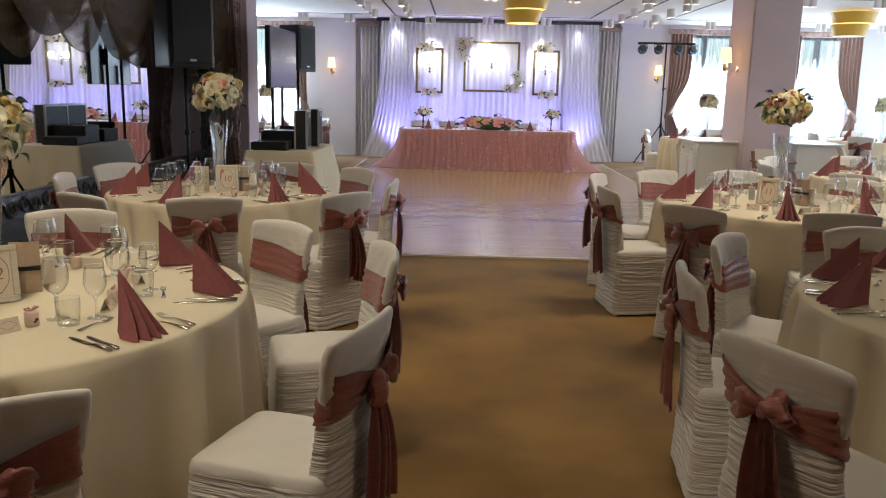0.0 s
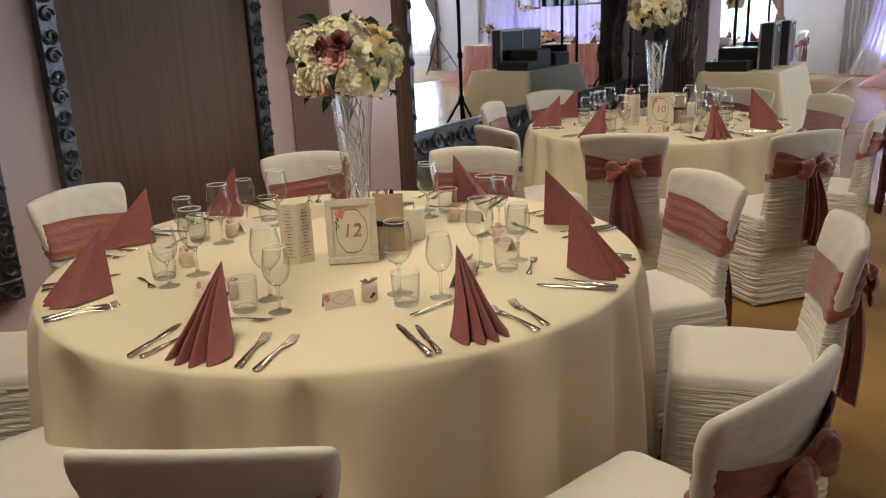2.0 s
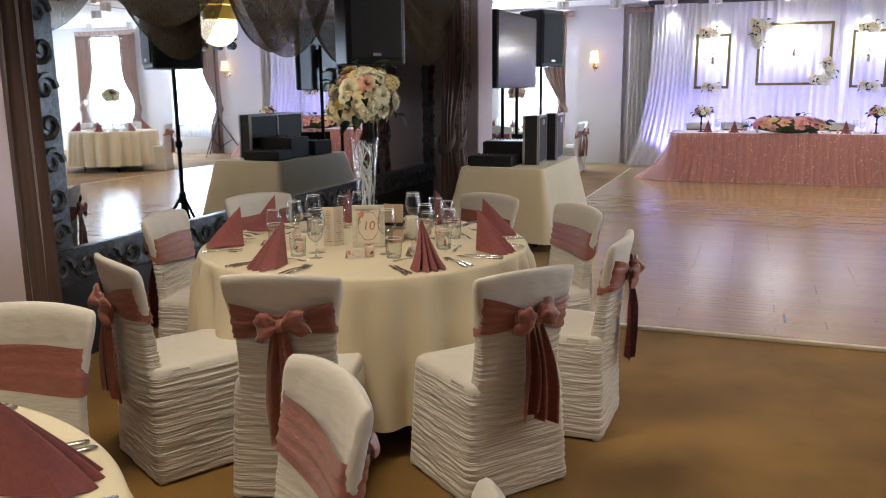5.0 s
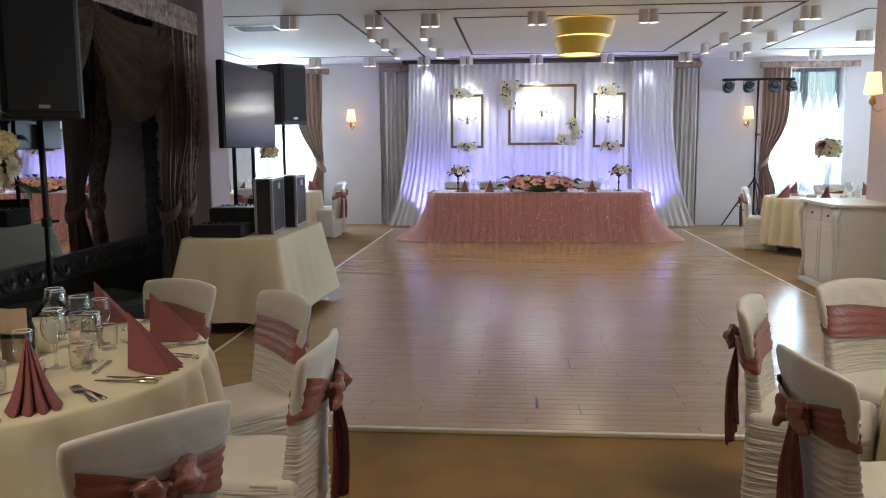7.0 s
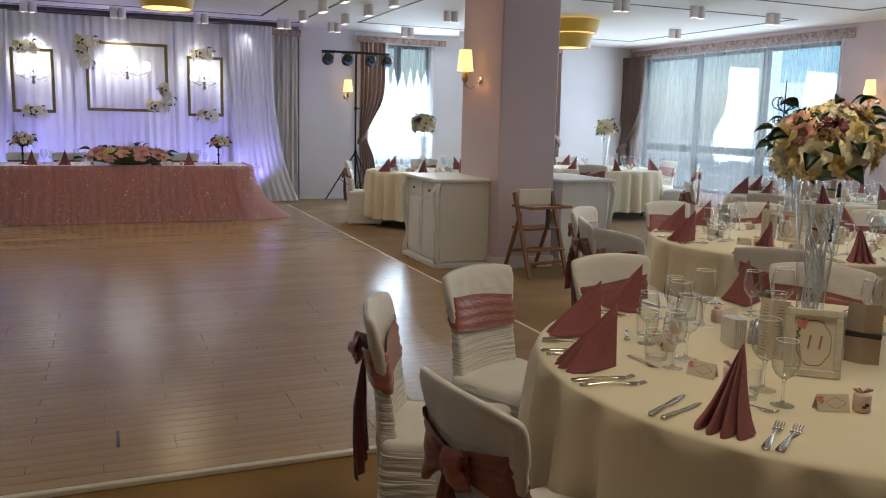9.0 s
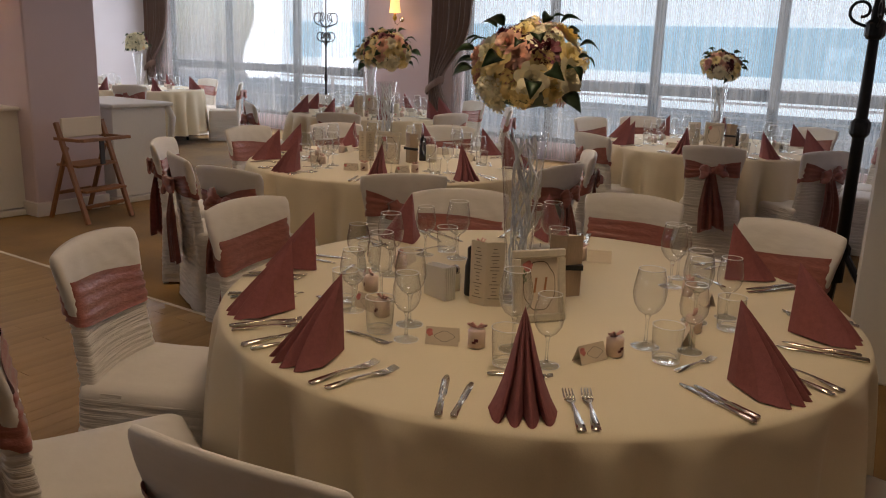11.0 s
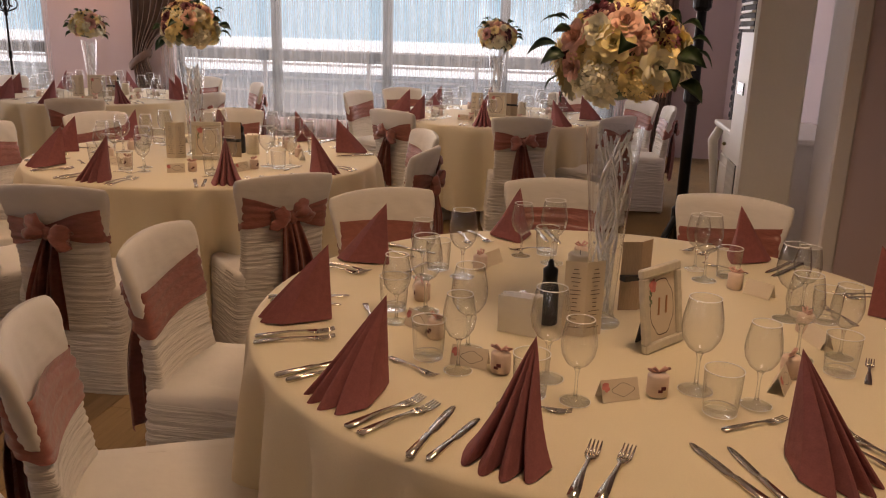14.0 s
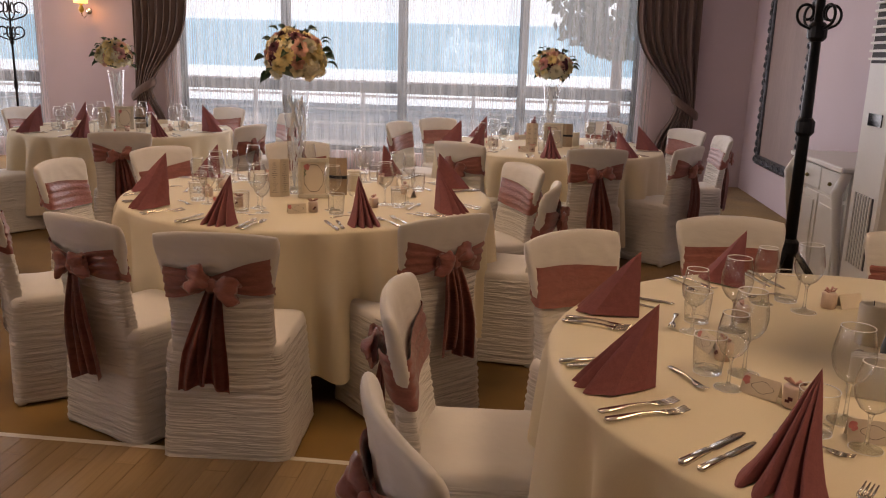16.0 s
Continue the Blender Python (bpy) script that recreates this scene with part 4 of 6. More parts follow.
def bouquet(name, rx, rz, n, label, seed, group, size=1.0, leaves=27, low=-0.62, pink=0.0, white=0.0):
    ob = thing(name, AWAY, label, "flowers", group)
    rng = random.Random(seed)
    core = bmesh.new()
    bmesh.ops.create_icosphere(core, subdivisions=2, radius=1)
    for v in core.verts:
        v.co = Vector((v.co.x * rx * 0.72, v.co.y * rx * 0.72, v.co.z * rz * 0.7)) * (1 + 0.12 * nz(v.co.x * 3, v.co.y * 3, v.co.z * 3))
    part("foliage_core", core, M_LEAF, ob)
    for k in range(n):
        z = 1 - (k + 0.5) / n * (1 - low)
        a = k * 2.39996 + rng.uniform(-0.2, 0.2)
        s = math.sqrt(max(0, 1 - z * z))
        d = Vector((s * math.cos(a), s * math.sin(a), z))
        u = rng.random()
        big = u < 0.09 + 0.2 * white and pink < 0.5
        if big:
            me, sc = HYDS[0 if rng.random() < 0.5 + 0.5 * white else 1], rng.uniform(0.75, 1.0)
        elif u < 0.46 + 0.15 * white and pink < 0.5:
            me, sc = rng.choices(MUMS, (4 * (1 - 0.7 * white), 1.6 * (1 - white), 1.4 * (1 - 0.7 * white), 3 + 5 * white))[0], rng.uniform(0.65, 1.05)
        else:
            me = rng.choices(ROSES, (3.4 * (1 - 0.7 * white), (2.2 + 4 * pink) * (1 - 0.75 * white), 0.7 + 6 * pink, 0.9 * (1 - 0.75 * white), 3.4 + 5 * white))[0]
            sc = rng.uniform(0.62, 0.95)
        f_ = rng.uniform(0.76, 0.94)
        o = new(me.name.split(".")[0], me)
        o.parent = ob
        o.matrix_basis = Matrix.Translation((d.x * rx * f_, d.y * rx * f_, d.z * rz * f_)) @ Vector((d.x, d.y, d.z * 0.8 + 0.15)).to_track_quat("Z", "Y").to_matrix().to_4x4() @ pose(0, 0, -0.02, 0, 0, rng.uniform(0, 360)) @ Matrix.Scale(sc * size, 4)
    for k in range(leaves):
        a = k * 2.39996 * 1.7 + 0.4
        z = rng.uniform(low - 0.1, 0.95)
        s = math.sqrt(max(0.05, 1 - z * z))
        d = Vector((s * math.cos(a), s * math.sin(a), z))
        o = new("leaf", rng.choice(LEAVES))
        o.parent = ob
        out = Vector((d.x, d.y, d.z * 0.6 - 0.25)).normalized()
        o.matrix_basis = Matrix.Translation((d.x * rx * 0.90, d.y * rx * 0.90, d.z * rz * 0.90)) @ out.to_track_quat("Y", "Z").to_matrix().to_4x4() @ pose(0, 0, 0, 0, rng.uniform(-50, 50), 0) @ Matrix.Scale(rng.uniform(0.7, 1.1) * size, 4)
    return ob


def tall_vase():
    ob = thing("trumpet_vase", AWAY, "tall clear glass trumpet vase with crystal strands", "vase", "flower vases")
    bm = bmesh.new()
    lathe(bm, [(0.05, 0), (0.052, 0.004), (0.051, 0.007), (0.038, 0.016), (0.034, 0.03), (0.004, 0.034)], 28)
    part("solid_foot", bm, M_SOLIDGLASS, ob, smooth=True)
    bm = bmesh.new()
    lathe(bm, [(0.034, 0.03), (0.034, 0.06), (0.042, 0.2), (0.055, 0.36), (0.07, 0.5), (0.0705, 0.503)], 28, cap0=False, cap1=False)
    part("glass_body", bm, M_VASEGLASS, ob, smooth=True)
    bm = bmesh.new()
    rng = random.Random(6)
    for k in range(80):
        z = rng.uniform(0.06, 0.47)
        r = (0.022 + 0.065 * (z - 0.06)) * math.sqrt(rng.random())
        a = rng.uniform(0, 6.28)
        bmesh.ops.create_icosphere(bm, subdivisions=1, radius=rng.uniform(0.002, 0.0045), matrix=pose(r * math.cos(a), r * math.sin(a), z))
    for k in range(13):
        a0, turns, lag = k * 0.9, rng.uniform(2.5, 7.0) * rng.choice((-1, 1)), rng.uniform(0.45, 0.95)
        tube(bm, [((0.026 + 0.028 * t) * lag * math.cos(a0 + turns * t + 0.5 * math.sin(11 * t + k)), (0.026 + 0.028 * t) * lag * math.sin(a0 + turns * t), 0.04 + 0.44 * t + 0.012 * math.sin(9 * t + 2 * k)) for t in np.linspace(0, 1, 20)], [0.0018 + 0.0022 * abs(math.sin(3 * k + 0.7 * i)) for i in range(20)], 5)
    part("crystal_filling", bm, M_SPARKLE, ob)["kind"] = "stuff"
    return ob


M_SPARKLE = mat("silvery_crystal", (0.92, 0.93, 0.93), 0.12, 0.25, var=0.2, scale=60, bump=0.2)
M_CRYSTAL = clear_glass("crystal_beads", (0.9, 0.92, 0.93), 1.0, 0.05)
P_VASE = tall_vase()
P_BOUQUETS = [bouquet("bouquet", 0.178, 0.158, 66, "round bouquet of white and cream blooms with a few burgundy roses", 5, "bouquets", leaves=26, white=0.85),
              bouquet("bouquet", 0.178, 0.158, 66, "round bouquet of white, pink and burgundy blooms with leaves", 16, "bouquets", white=0.45, pink=0.08),
              bouquet("bouquet", 0.172, 0.155, 66, "round bouquet of cream, peach and burgundy blooms with leaves", 9, "bouquets")]


def text_part(body, size, material, parent, m):
    cu = bpy.data.curves.new("number", "FONT")
    cu.body, cu.size, cu.align_x, cu.align_y, cu.extrude, cu.shear = body, size, "CENTER", "CENTER", 0.0006, 0.15
    tmp = bpy.data.objects.new("number", cu)
    scene.collection.objects.link(tmp)
    me = bpy.data.meshes.new_from_object(tmp.evaluated_get(bpy.context.evaluated_depsgraph_get()))
    bpy.data.objects.remove(tmp)
    me.materials.clear()
    me.materials.append(material)
    ob = new("number", me)
    ob.parent, ob.matrix_basis = parent, m
    return ob


def number_frame(body, m):
    ob = thing("table_number_frame", m, "distressed cream photo frame with the table number %s" % body if body else "cream photo frame with a table number card", "picture frame", "table numbers")
    lean = pose(0, 0, 0, -9, 0, 0)
    W, H, B = 0.155, 0.2, 0.022
    bm = bmesh.new()
    box(bm, -W / 2, -0.008, 0, W / 2, 0.008, B, 0.003)
    box(bm, -W / 2, -0.008, H - B, W / 2, 0.008, H, 0.003)
    box(bm, -W / 2, -0.008, B, -W / 2 + B, 0.008, H - B, 0.003)
    box(bm, W / 2 - B, -0.008, B, W / 2, 0.008, H - B, 0.003)
    part("frame", bm, M_FRAMEWHITE, ob, m=lean)
    part("card", boxed(-W / 2 + B, 0.0, B, W / 2 - B, 0.004, H - B), M_PAPER, ob, m=lean)
    part("easel_leg", boxed(-0.03, 0.006, 0.0, 0.03, 0.009, 0.15), M_BLACK, ob, m=pose(0, 0.05, 0.0, 10, 0, 0))
    bm = bmesh.new()
    for k in range(12):
        a = k * 2.4
        bmesh.ops.create_circle(bm, cap_ends=True, segments=7, radius=0.006, matrix=pose(-0.034 + 0.0035 * math.sqrt(k) * math.cos(a), -0.0012 - 0.0001 * k, 0.155 + 0.0035 * math.sqrt(k) * math.sin(a), 90))
    part("flower_print", bm, M_PINKPRINT, ob, m=lean)
    bm = bmesh.new()
    for k in range(6):
        bmesh.ops.create_circle(bm, cap_ends=True, segments=6, radius=0.005, matrix=pose(-0.044 + 0.004 * math.sin(k * 2), -0.0011, 0.142 - 0.006 * k, 90) @ Matrix.Diagonal((0.6, 1.2, 1, 1)))
    part("leaf_print", bm, M_GREENPRINT, ob, m=lean)
    bm = bmesh.new()
    n = 48
    for i in range(n):
        a, b = 2 * math.pi * i / n, 2 * math.pi * (i + 1) / n
        f = lambda t, k: ((0.044 + 0.004 * math.cos(4 * t)) * k * math.copysign(abs(math.cos(t)) ** 0.6, math.cos(t)), -0.0013, 0.1 + (0.064 + 0.004 * math.cos(4 * t)) * k * math.copysign(abs(math.sin(t)) ** 0.6, math.sin(t)))
        bm.faces.new([bm.verts.new(p) for p in (f(a, 1), f(b, 1), f(b, 0.965), f(a, 0.965))])
    part("printed_border", bm, M_INK, ob, m=lean)
    if body:
        text_part(body, 0.06, M_COPPERINK, ob, lean @ pose(0, -0.0016, 0.1, 90))
    return ob


def menu_card(m, material, lines, label):
    ob = thing("menu_card", m, label, "card", "menus")
    bm = bmesh.new()
    rings(bm, [[(-0.05, 0.0, z), (0.0, -0.018, z), (0.05, 0.0, z), (0.05, 0.0012, z), (0.0, -0.0165, z), (-0.05, 0.0012, z)] for z in (0.0, 0.19)])
    part("folded_card", bm, material, ob)
    if lines:
        bm = bmesh.new()
        rng = random.Random(3)
        for k in range(15):
            w = rng.uniform(0.012, 0.034) if k % 4 else 0.012
            box(bm, -w / 2, -0.0006, 0.17 - 0.0105 * k, w / 2, 0.0002, 0.1715 - 0.0105 * k)
        for s in (-1, 1):
            part("printed_text", bm.copy(), M_INK, ob, m=pose(s * 0.025, -0.0105, 0, 0, 0, s * math.degrees(math.atan2(0.018, 0.05))))
        bm.free()
    else:
        part("ribbon", boxed(-0.051, -0.021, 0.085, 0.051, 0.002, 0.1), M_BLACK, ob, "dark ribbon band")
    return ob


def pillar_candle(m):
    ob = thing("pillar_candle", m, "cream pillar candle, unlit, on the tablecloth", "candle", "pillar candles")
    bm = bmesh.new()
    lathe(bm, [(0.033, 0), (0.035, 0.003), (0.035, 0.105), (0.032, 0.11), (0.02, 0.107), (0.004, 0.105)], 24)
    part("wax", bm, M_WAX, ob, smooth=True)
    part("wick", tube(bmesh.new(), [(0, 0, 0.105), (0.001, 0, 0.118)], 0.001, 6), M_BLACK, ob)


def shakers(m):
    ob = thing("pepper_mill", m, "small dark pepper mill bottle", "pepper mill", "table condiments")
    bm = bmesh.new()
    lathe(bm, [(0.023, 0), (0.025, 0.003), (0.024, 0.09), (0.018, 0.115)], 16)
    part("bottle", bm, M_BLACK, ob, smooth=True)
    bm = bmesh.new()
    lathe(bm, [(0.018, 0.115), (0.019, 0.145), (0.008, 0.153), (0.007, 0.165), (0.003, 0.17)], 12)
    part("cap", bm, M_BLACKMETAL, ob, smooth=True)
    ob = thing("salt_shaker", m @ pose(0.06, 0.03, 0), "small glass salt shaker with steel cap", "salt shaker", "table condiments")
    bm = bmesh.new()
    lathe(bm, [(0.018, 0), (0.018, 0.05), (0.014, 0.058)], 12)
    part("glass_body", bm, M_WAX, ob, smooth=True)
    bm = bmesh.new()
    lathe(bm, [(0.0155, 0.055), (0.0155, 0.07), (0.008, 0.078)], 12)
    part("cap", bm, M_STEEL, ob, smooth=True)


def napkin_holder(m):
    ob = thing("napkin_holder", m, "white napkins standing in a holder", "napkin holder")
    for k in range(6):
        bm = bmesh.new()
        rings(bm, [[(-0.05, -0.02 + 0.007 * k, 0), (0.05, -0.02 + 0.007 * k, 0), (0.05, -0.016 + 0.007 * k, 0), (-0.05, -0.016 + 0.007 * k, 0)], [(-0.05 + 0.01 * (k % 2), -0.024 + 0.008 * k, 0.095), (0.05, -0.024 + 0.008 * k, 0.1), (0.05, -0.021 + 0.008 * k, 0.1), (-0.05 + 0.01 * (k % 2), -0.021 + 0.008 * k, 0.095)]])
        part("paper_napkin", bm, M_WHITEPAINT, ob)


def centrepiece(cx, cy, vx, vy, fz, body, face, seed, grow=1.0, spots=None):
    """Vase with its bouquet, number frame turned to face (degrees), cards and a candle."""
    copy_thing(P_VASE, pose(vx, vy, ZT))
    copy_thing(P_BOUQUETS[seed - 1 if seed < 3 else 2], pose(vx, vy, fz, 0, 0, seed * 77) @ Matrix.Scale(grow, 4))
    f = pose(cx, cy, ZT, 0, 0, face)
    spots = spots or {"frame": f @ pose(0.02, -0.14, 0), "menu": f @ pose(-0.15, -0.09, 0, 0, 0, 12), "kraft": f @ pose(0.14, -0.03, 0, 0, 0, -20),
                      "candle": f @ pose(0.23, 0.09, 0), "mill": f @ pose(0.16, 0.12, 0, 0, 0, 30)}
    number_frame(body, spots["frame"])
    menu_card(spots["menu"], M_PAPER, True, "cream folded menu card with printed lines")
    menu_card(spots["kraft"], M_KRAFT, False, "striped folded card tied with dark ribbon")
    pillar_candle(spots["candle"])
    shakers(spots["mill"])


lay_table(-1.70, 2.78, 0.93, (11, 52, 93, 129, 165, 198, 240, 286, 331), 1)
lay_table(-1.74, 5.88, 0.80, (35, 75, 125, 169, 207, 259, 319, 357), 2)
lay_table(2.40, 5.90, 0.93, (24, 66, 107, 140, 168, 206, 247, 283, 325), 3)
lay_table(4.45, 8.03, 0.93, (20, 60, 99, 132, 168, 212, 248, 300, 340), 4)
lay_table(7.25, 6.78, 0.93, (10, 50, 95, 135, 180, 225, 270, 315), 5)
lay_table(7.35, 10.55, 0.93, (10, 55, 100, 140, 185, 225, 270, 315), 6)
lay_table(2.27, 2.95, 0.93, (20, 65, 110, 142, 176, 215, 260, 305), 7)
centrepiece(-1.70, 2.78, -1.72, 2.88, 1.36, "12", 40, 1)
centrepiece(-1.74, 5.88, -1.78, 5.98, 1.47, "10", 24, 2, 1.12)
centrepiece(2.40, 5.90, 2.32, 5.92, 1.44, "11", -40, 3, 1.0,
            {"frame": pose(2.19, 5.77, ZT, 0, 0, -38), "menu": pose(2.225, 5.965, ZT, 0, 0, -73), "kraft": pose(2.46, 5.83, ZT, 0, 0, -54),
             "candle": pose(2.58, 5.98, ZT), "mill": pose(2.285, 6.05, ZT, 0, 0, 60)})
centrepiece(4.45, 8.03, 4.45, 8.10, 1.455, "", -75, 4)
centrepiece(7.25, 6.78, 7.25, 6.78, 1.415, "", -85, 5)
centrepiece(7.35, 10.55, 7.35, 10.6, 1.40, "", -70, 6)
napkin_holder(pose(2.205, 6.115, ZT, 0, 0, -106))

# ---- mirror wall, left ----
def ornate_frame(parent, y0, y1, z0, z1, w, m, name="carved_frame"):
    """Four carved bars round an opening in the yz plane, with raised scrolls."""
    for nm, (a, b, c, d) in (("bottom", (y0 - w, z0 - w, y1 + w, z0)), ("top", (y0 - w, z1, y1 + w, z1 + w)), ("near", (y0 - w, z0, y0, z1)), ("far", (y1, z0, y1 + w, z1))):
        bm = bmesh.new()
        box(bm, -0.01, a, b, 0.04, c, d, 0.008)
        along = (c - a) > (d - b)
        ln = (c - a) if along else (d - b)
        n = max(3, int(ln / (w * 0.9)))
        for k in range(n):
            t = (k + 0.5) / n
            cy, cz = (a + (c - a) * t, (b + d) / 2) if along else ((a + c) / 2, b + (d - b) * t)
            pts = []
            for i in range(13):
                u = i / 12
                ang = u * 7.5 + (math.pi if k % 2 else 0)
                r = w * 0.40 * (1 - 0.8 * u)
                pts.append((0.042 + 0.008 * math.sin(u * 3), cy + r * math.cos(ang), cz + r * math.sin(ang)))
            tube(bm, pts, [w * 0.09 * (1 - 0.5 * i / 12) + 0.002 for i in range(13)], 5)
        part(name, bm, M_ORNATE, parent, m=m)


_m = thing("wall_mirror", pose(-3.55, 0, 0), "large wall mirror in a carved tarnished silver frame", "mirror")
part("mirror_glass", boxed(-0.02, 5.78, 0.64, 0.0, 11.2, 2.62), M_MIRROR, _m)
ornate_frame(_m, 5.78, 11.2, 0.64, 2.62, 0.2, pose(-0.0, 0, 0))
part("plinth", boxed(-0.1, 5.58, 0.0, 0.03, 11.4, 0.44), M_BLACK, _m)

for _y0, _y1, _zb, _lab in ((3.10, 4.28, 0.42, ""), (1.35, 2.62, 0.42, "")):
    _p = thing("framed_wall_panel", pose(XL + 0.02, 0, 0), "brown striped wallpaper panel in a carved dark silver frame", "wall panel", "framed panels")
    part("panel", boxed(-0.02, _y0, _zb, 0.01, _y1, 2.7), M_BROWNPANEL, _p)
    ornate_frame(_p, _y0, _y1, _zb, 2.7, 0.1, pose(0, 0, 0))
_p = thing("framed_wall_panel", pose(0, 4.42, 0, 0, 0, 90), "brown striped wallpaper panel in a carved dark silver frame", "wall panel", "framed panels")
# Paler than the other panels: a reflection on it is mixed into the colour.
part("panel", boxed(-0.02, -9.7, 0.5, 0.01, -8.4, 2.7), M_ROSEPANEL, _p)
ornate_frame(_p, -9.7, -8.4, 0.5, 2.7, 0.1, pose(0, 0, 0))


def curtain(name, m, width, top, label, tie=None, material=None, folds=7, depth=0.05, bottom=0.02, swing=1, category="curtain"):
    """A curtain in its own xz plane; tie: height of the tieback that draws it to one side."""
    ob = thing(name, m, label, category, "curtains")
    if tie:
        def gather(t):
            z = bottom + (top - bottom) * t
            k = math.exp(-((z - tie) / 0.5) ** 2) if z > tie else 0.55 + 0.45 * math.exp(-((z - tie) / 0.3) ** 2)
            w = width * (1 - 0.72 * k)
            return (0, w) if swing > 0 else (width - w, width)
        drape("curtain_cloth", 0, width, bottom, top, material or M_BROWNDRAPE, folds, depth, ob, seed=width * 7, rows=22, gather=gather)
        cx = 0.14 * width if swing > 0 else width * 0.86
        bm = bmesh.new()
        s = swing
        loops = []
        for i in range(15):
            a = math.pi * 2 * i / 15
            loops.append((cx + 0.2 * width * math.cos(a), -0.0 + 0.085 * math.sin(a), tie + s * 0.1 * math.cos(a)))
        rings(bm, [[(x + (x - cx) * e, y * (1 + e), z + dz) for x, y, z in loops] for e, dz in ((0.0, -0.055), (0.12, -0.03), (0.12, 0.03), (0.0, 0.055))], cap0=False, cap1=False)
        part("tieback", bm, material or M_BROWNDRAPE, ob, "cloth tieback", smooth=True)
    else:
        drape("curtain_cloth", 0, width, bottom, top, material or M_BROWNDRAPE, folds, depth, ob, seed=width * 5, rows=8)
    return ob


def valance(m, width, h=0.13):
    ob = thing("valance", m, "rose and brown damask curtain pelmet", "pelmet", "pelmets")
    bm = bmesh.new()
    box(bm, 0, -0.1, 0, width, -0.08, h, 0.004)
    part("fabric_board", bm, M_DAMASK, ob)
    n = int(width / 0.16)
    for k in range(n):
        c = (k + 0.5) * width / n
        bm = bmesh.new()
        tube(bm, [(c + 0.05 * math.cos(a) * (1 - a / 9), -0.103, h / 2 + 0.035 * math.sin(a) * (1 - a / 9)) for a in np.linspace(0, 6, 9)], 0.006, 5)
        part("scroll_motif", bm, M_DAMASKLIGHT, ob)


M_DAMASKLIGHT = mat("pale_damask_scroll", (0.42, 0.33, 0.29), 0.6, var=0.2, bump=0.1)
# drapes and organza swags over the mirror
for _y, _w, _l in ((10.55, 0.6, "brown"), (10.95, 0.5, "damask")):
    curtain("mirror_curtain", pose(-3.08, _y, 0, 0, 0, 90), _w, 2.8, "dark brown organza curtain tied beside the mirror" if _l == "brown" else "rose damask curtain beside the mirror", 0.95, M_BROWNDRAPE if _l == "brown" else M_DAMASK, 5, 0.07)
curtain("mirror_curtain", pose(-3.38, 5.25, 0, 0, 0, 90), 0.28, 2.8, "dark brown curtain beside the mirror", None, M_BROWNDRAPE, 3, 0.05)
valance(pose(-3.12, 5.3, 2.62, 0, 0, 90), 6.1, 0.22)


def swag(m, width, drop, seed):
    ob = thing("organza_swag", m, "draped brown organza swag above the mirror", "swag", "swags")
    bm = bmesh.new()
    g = []
    n, k = 24, 18
    for j in range(k + 1):
        v = j / k
        row = []
        for i in range(n + 1):
            u = i / n
            sag = (0.12 + 0.88 * v) * drop * (1 - (2 * u - 1) ** 2) ** 0.8
            fold = 0.035 * math.sin(v * 26 + 2 * nz(u * 2, seed, 0)) * math.sin(math.pi * u) ** 0.5
            row.append(bm.verts.new((u * width, -0.05 - 0.12 * math.sin(math.pi * v) * math.sin(math.pi * u) + fold, -sag - 0.08 * v)))
        g.append(row)
    for a, b in zip(g, g[1:]):
        for i in range(n):
            bm.faces.new((a[i], a[i + 1], b[i + 1], b[i]))
    part("swag_cloth", bm, M_ORGANZA, ob, smooth=True)


for _k, (_y, _w, _d) in enumerate(((5.4, 1.5, 0.72), (6.7, 1.5, 0.85), (8.0, 1.4, 0.75), (9.3, 1.6, 0.85))):
    swag(pose(-3.12, _y, 2.66, 0, 0, 90), _w, _d, _k)


# ---- sound and light equipment ----
def tripod(parent, h, r=0.42, zc=0.62, mat_=None):
    mm = mat_ or M_BLACKMETAL
    part("pole", tube(bmesh.new(), [(0, 0, 0.12), (0, 0, h)], 0.018, 10), mm, parent, smooth=True)
    bm = bmesh.new()
    lathe(bm, [(0.03, zc - 0.04), (0.032, zc - 0.03), (0.032, zc + 0.03), (0.026, zc + 0.05)], 12)
    part("collar", bm, mm, parent)
    bm = bmesh.new()
    lathe(bm, [(0.026, h * 0.62), (0.03, h * 0.62 + 0.01), (0.03, h * 0.62 + 0.05), (0.02, h * 0.62 + 0.06)], 12)
    tube(bm, [(0.02, 0, h * 0.62 + 0.03), (0.07, 0, h * 0.62 + 0.03)], 0.009, 6)
    part("clamp_knob", bm, mm, parent)
    for k in range(3):
        a = 2 * math.pi * k / 3 + 0.5
        leg = part("leg", tube(bmesh.new(), [(0.02 * math.cos(a), 0.02 * math.sin(a), zc), (r * math.cos(a), r * math.sin(a), 0.015)], 0.013, 8), mm, parent)
        part("brace", tube(bmesh.new(), [(0.012 * math.cos(a), 0.012 * math.sin(a), 0.2), (0.55 * r * math.cos(a), 0.55 * r * math.sin(a), zc * 0.46)], 0.008, 6), mm, parent)
        bm = bmesh.new()
        bmesh.ops.create_icosphere(bm, subdivisions=1, radius=0.02, matrix=pose(r * math.cos(a), r * math.sin(a), 0.02))
        part("rubber_foot", bm, M_BLACK, leg)


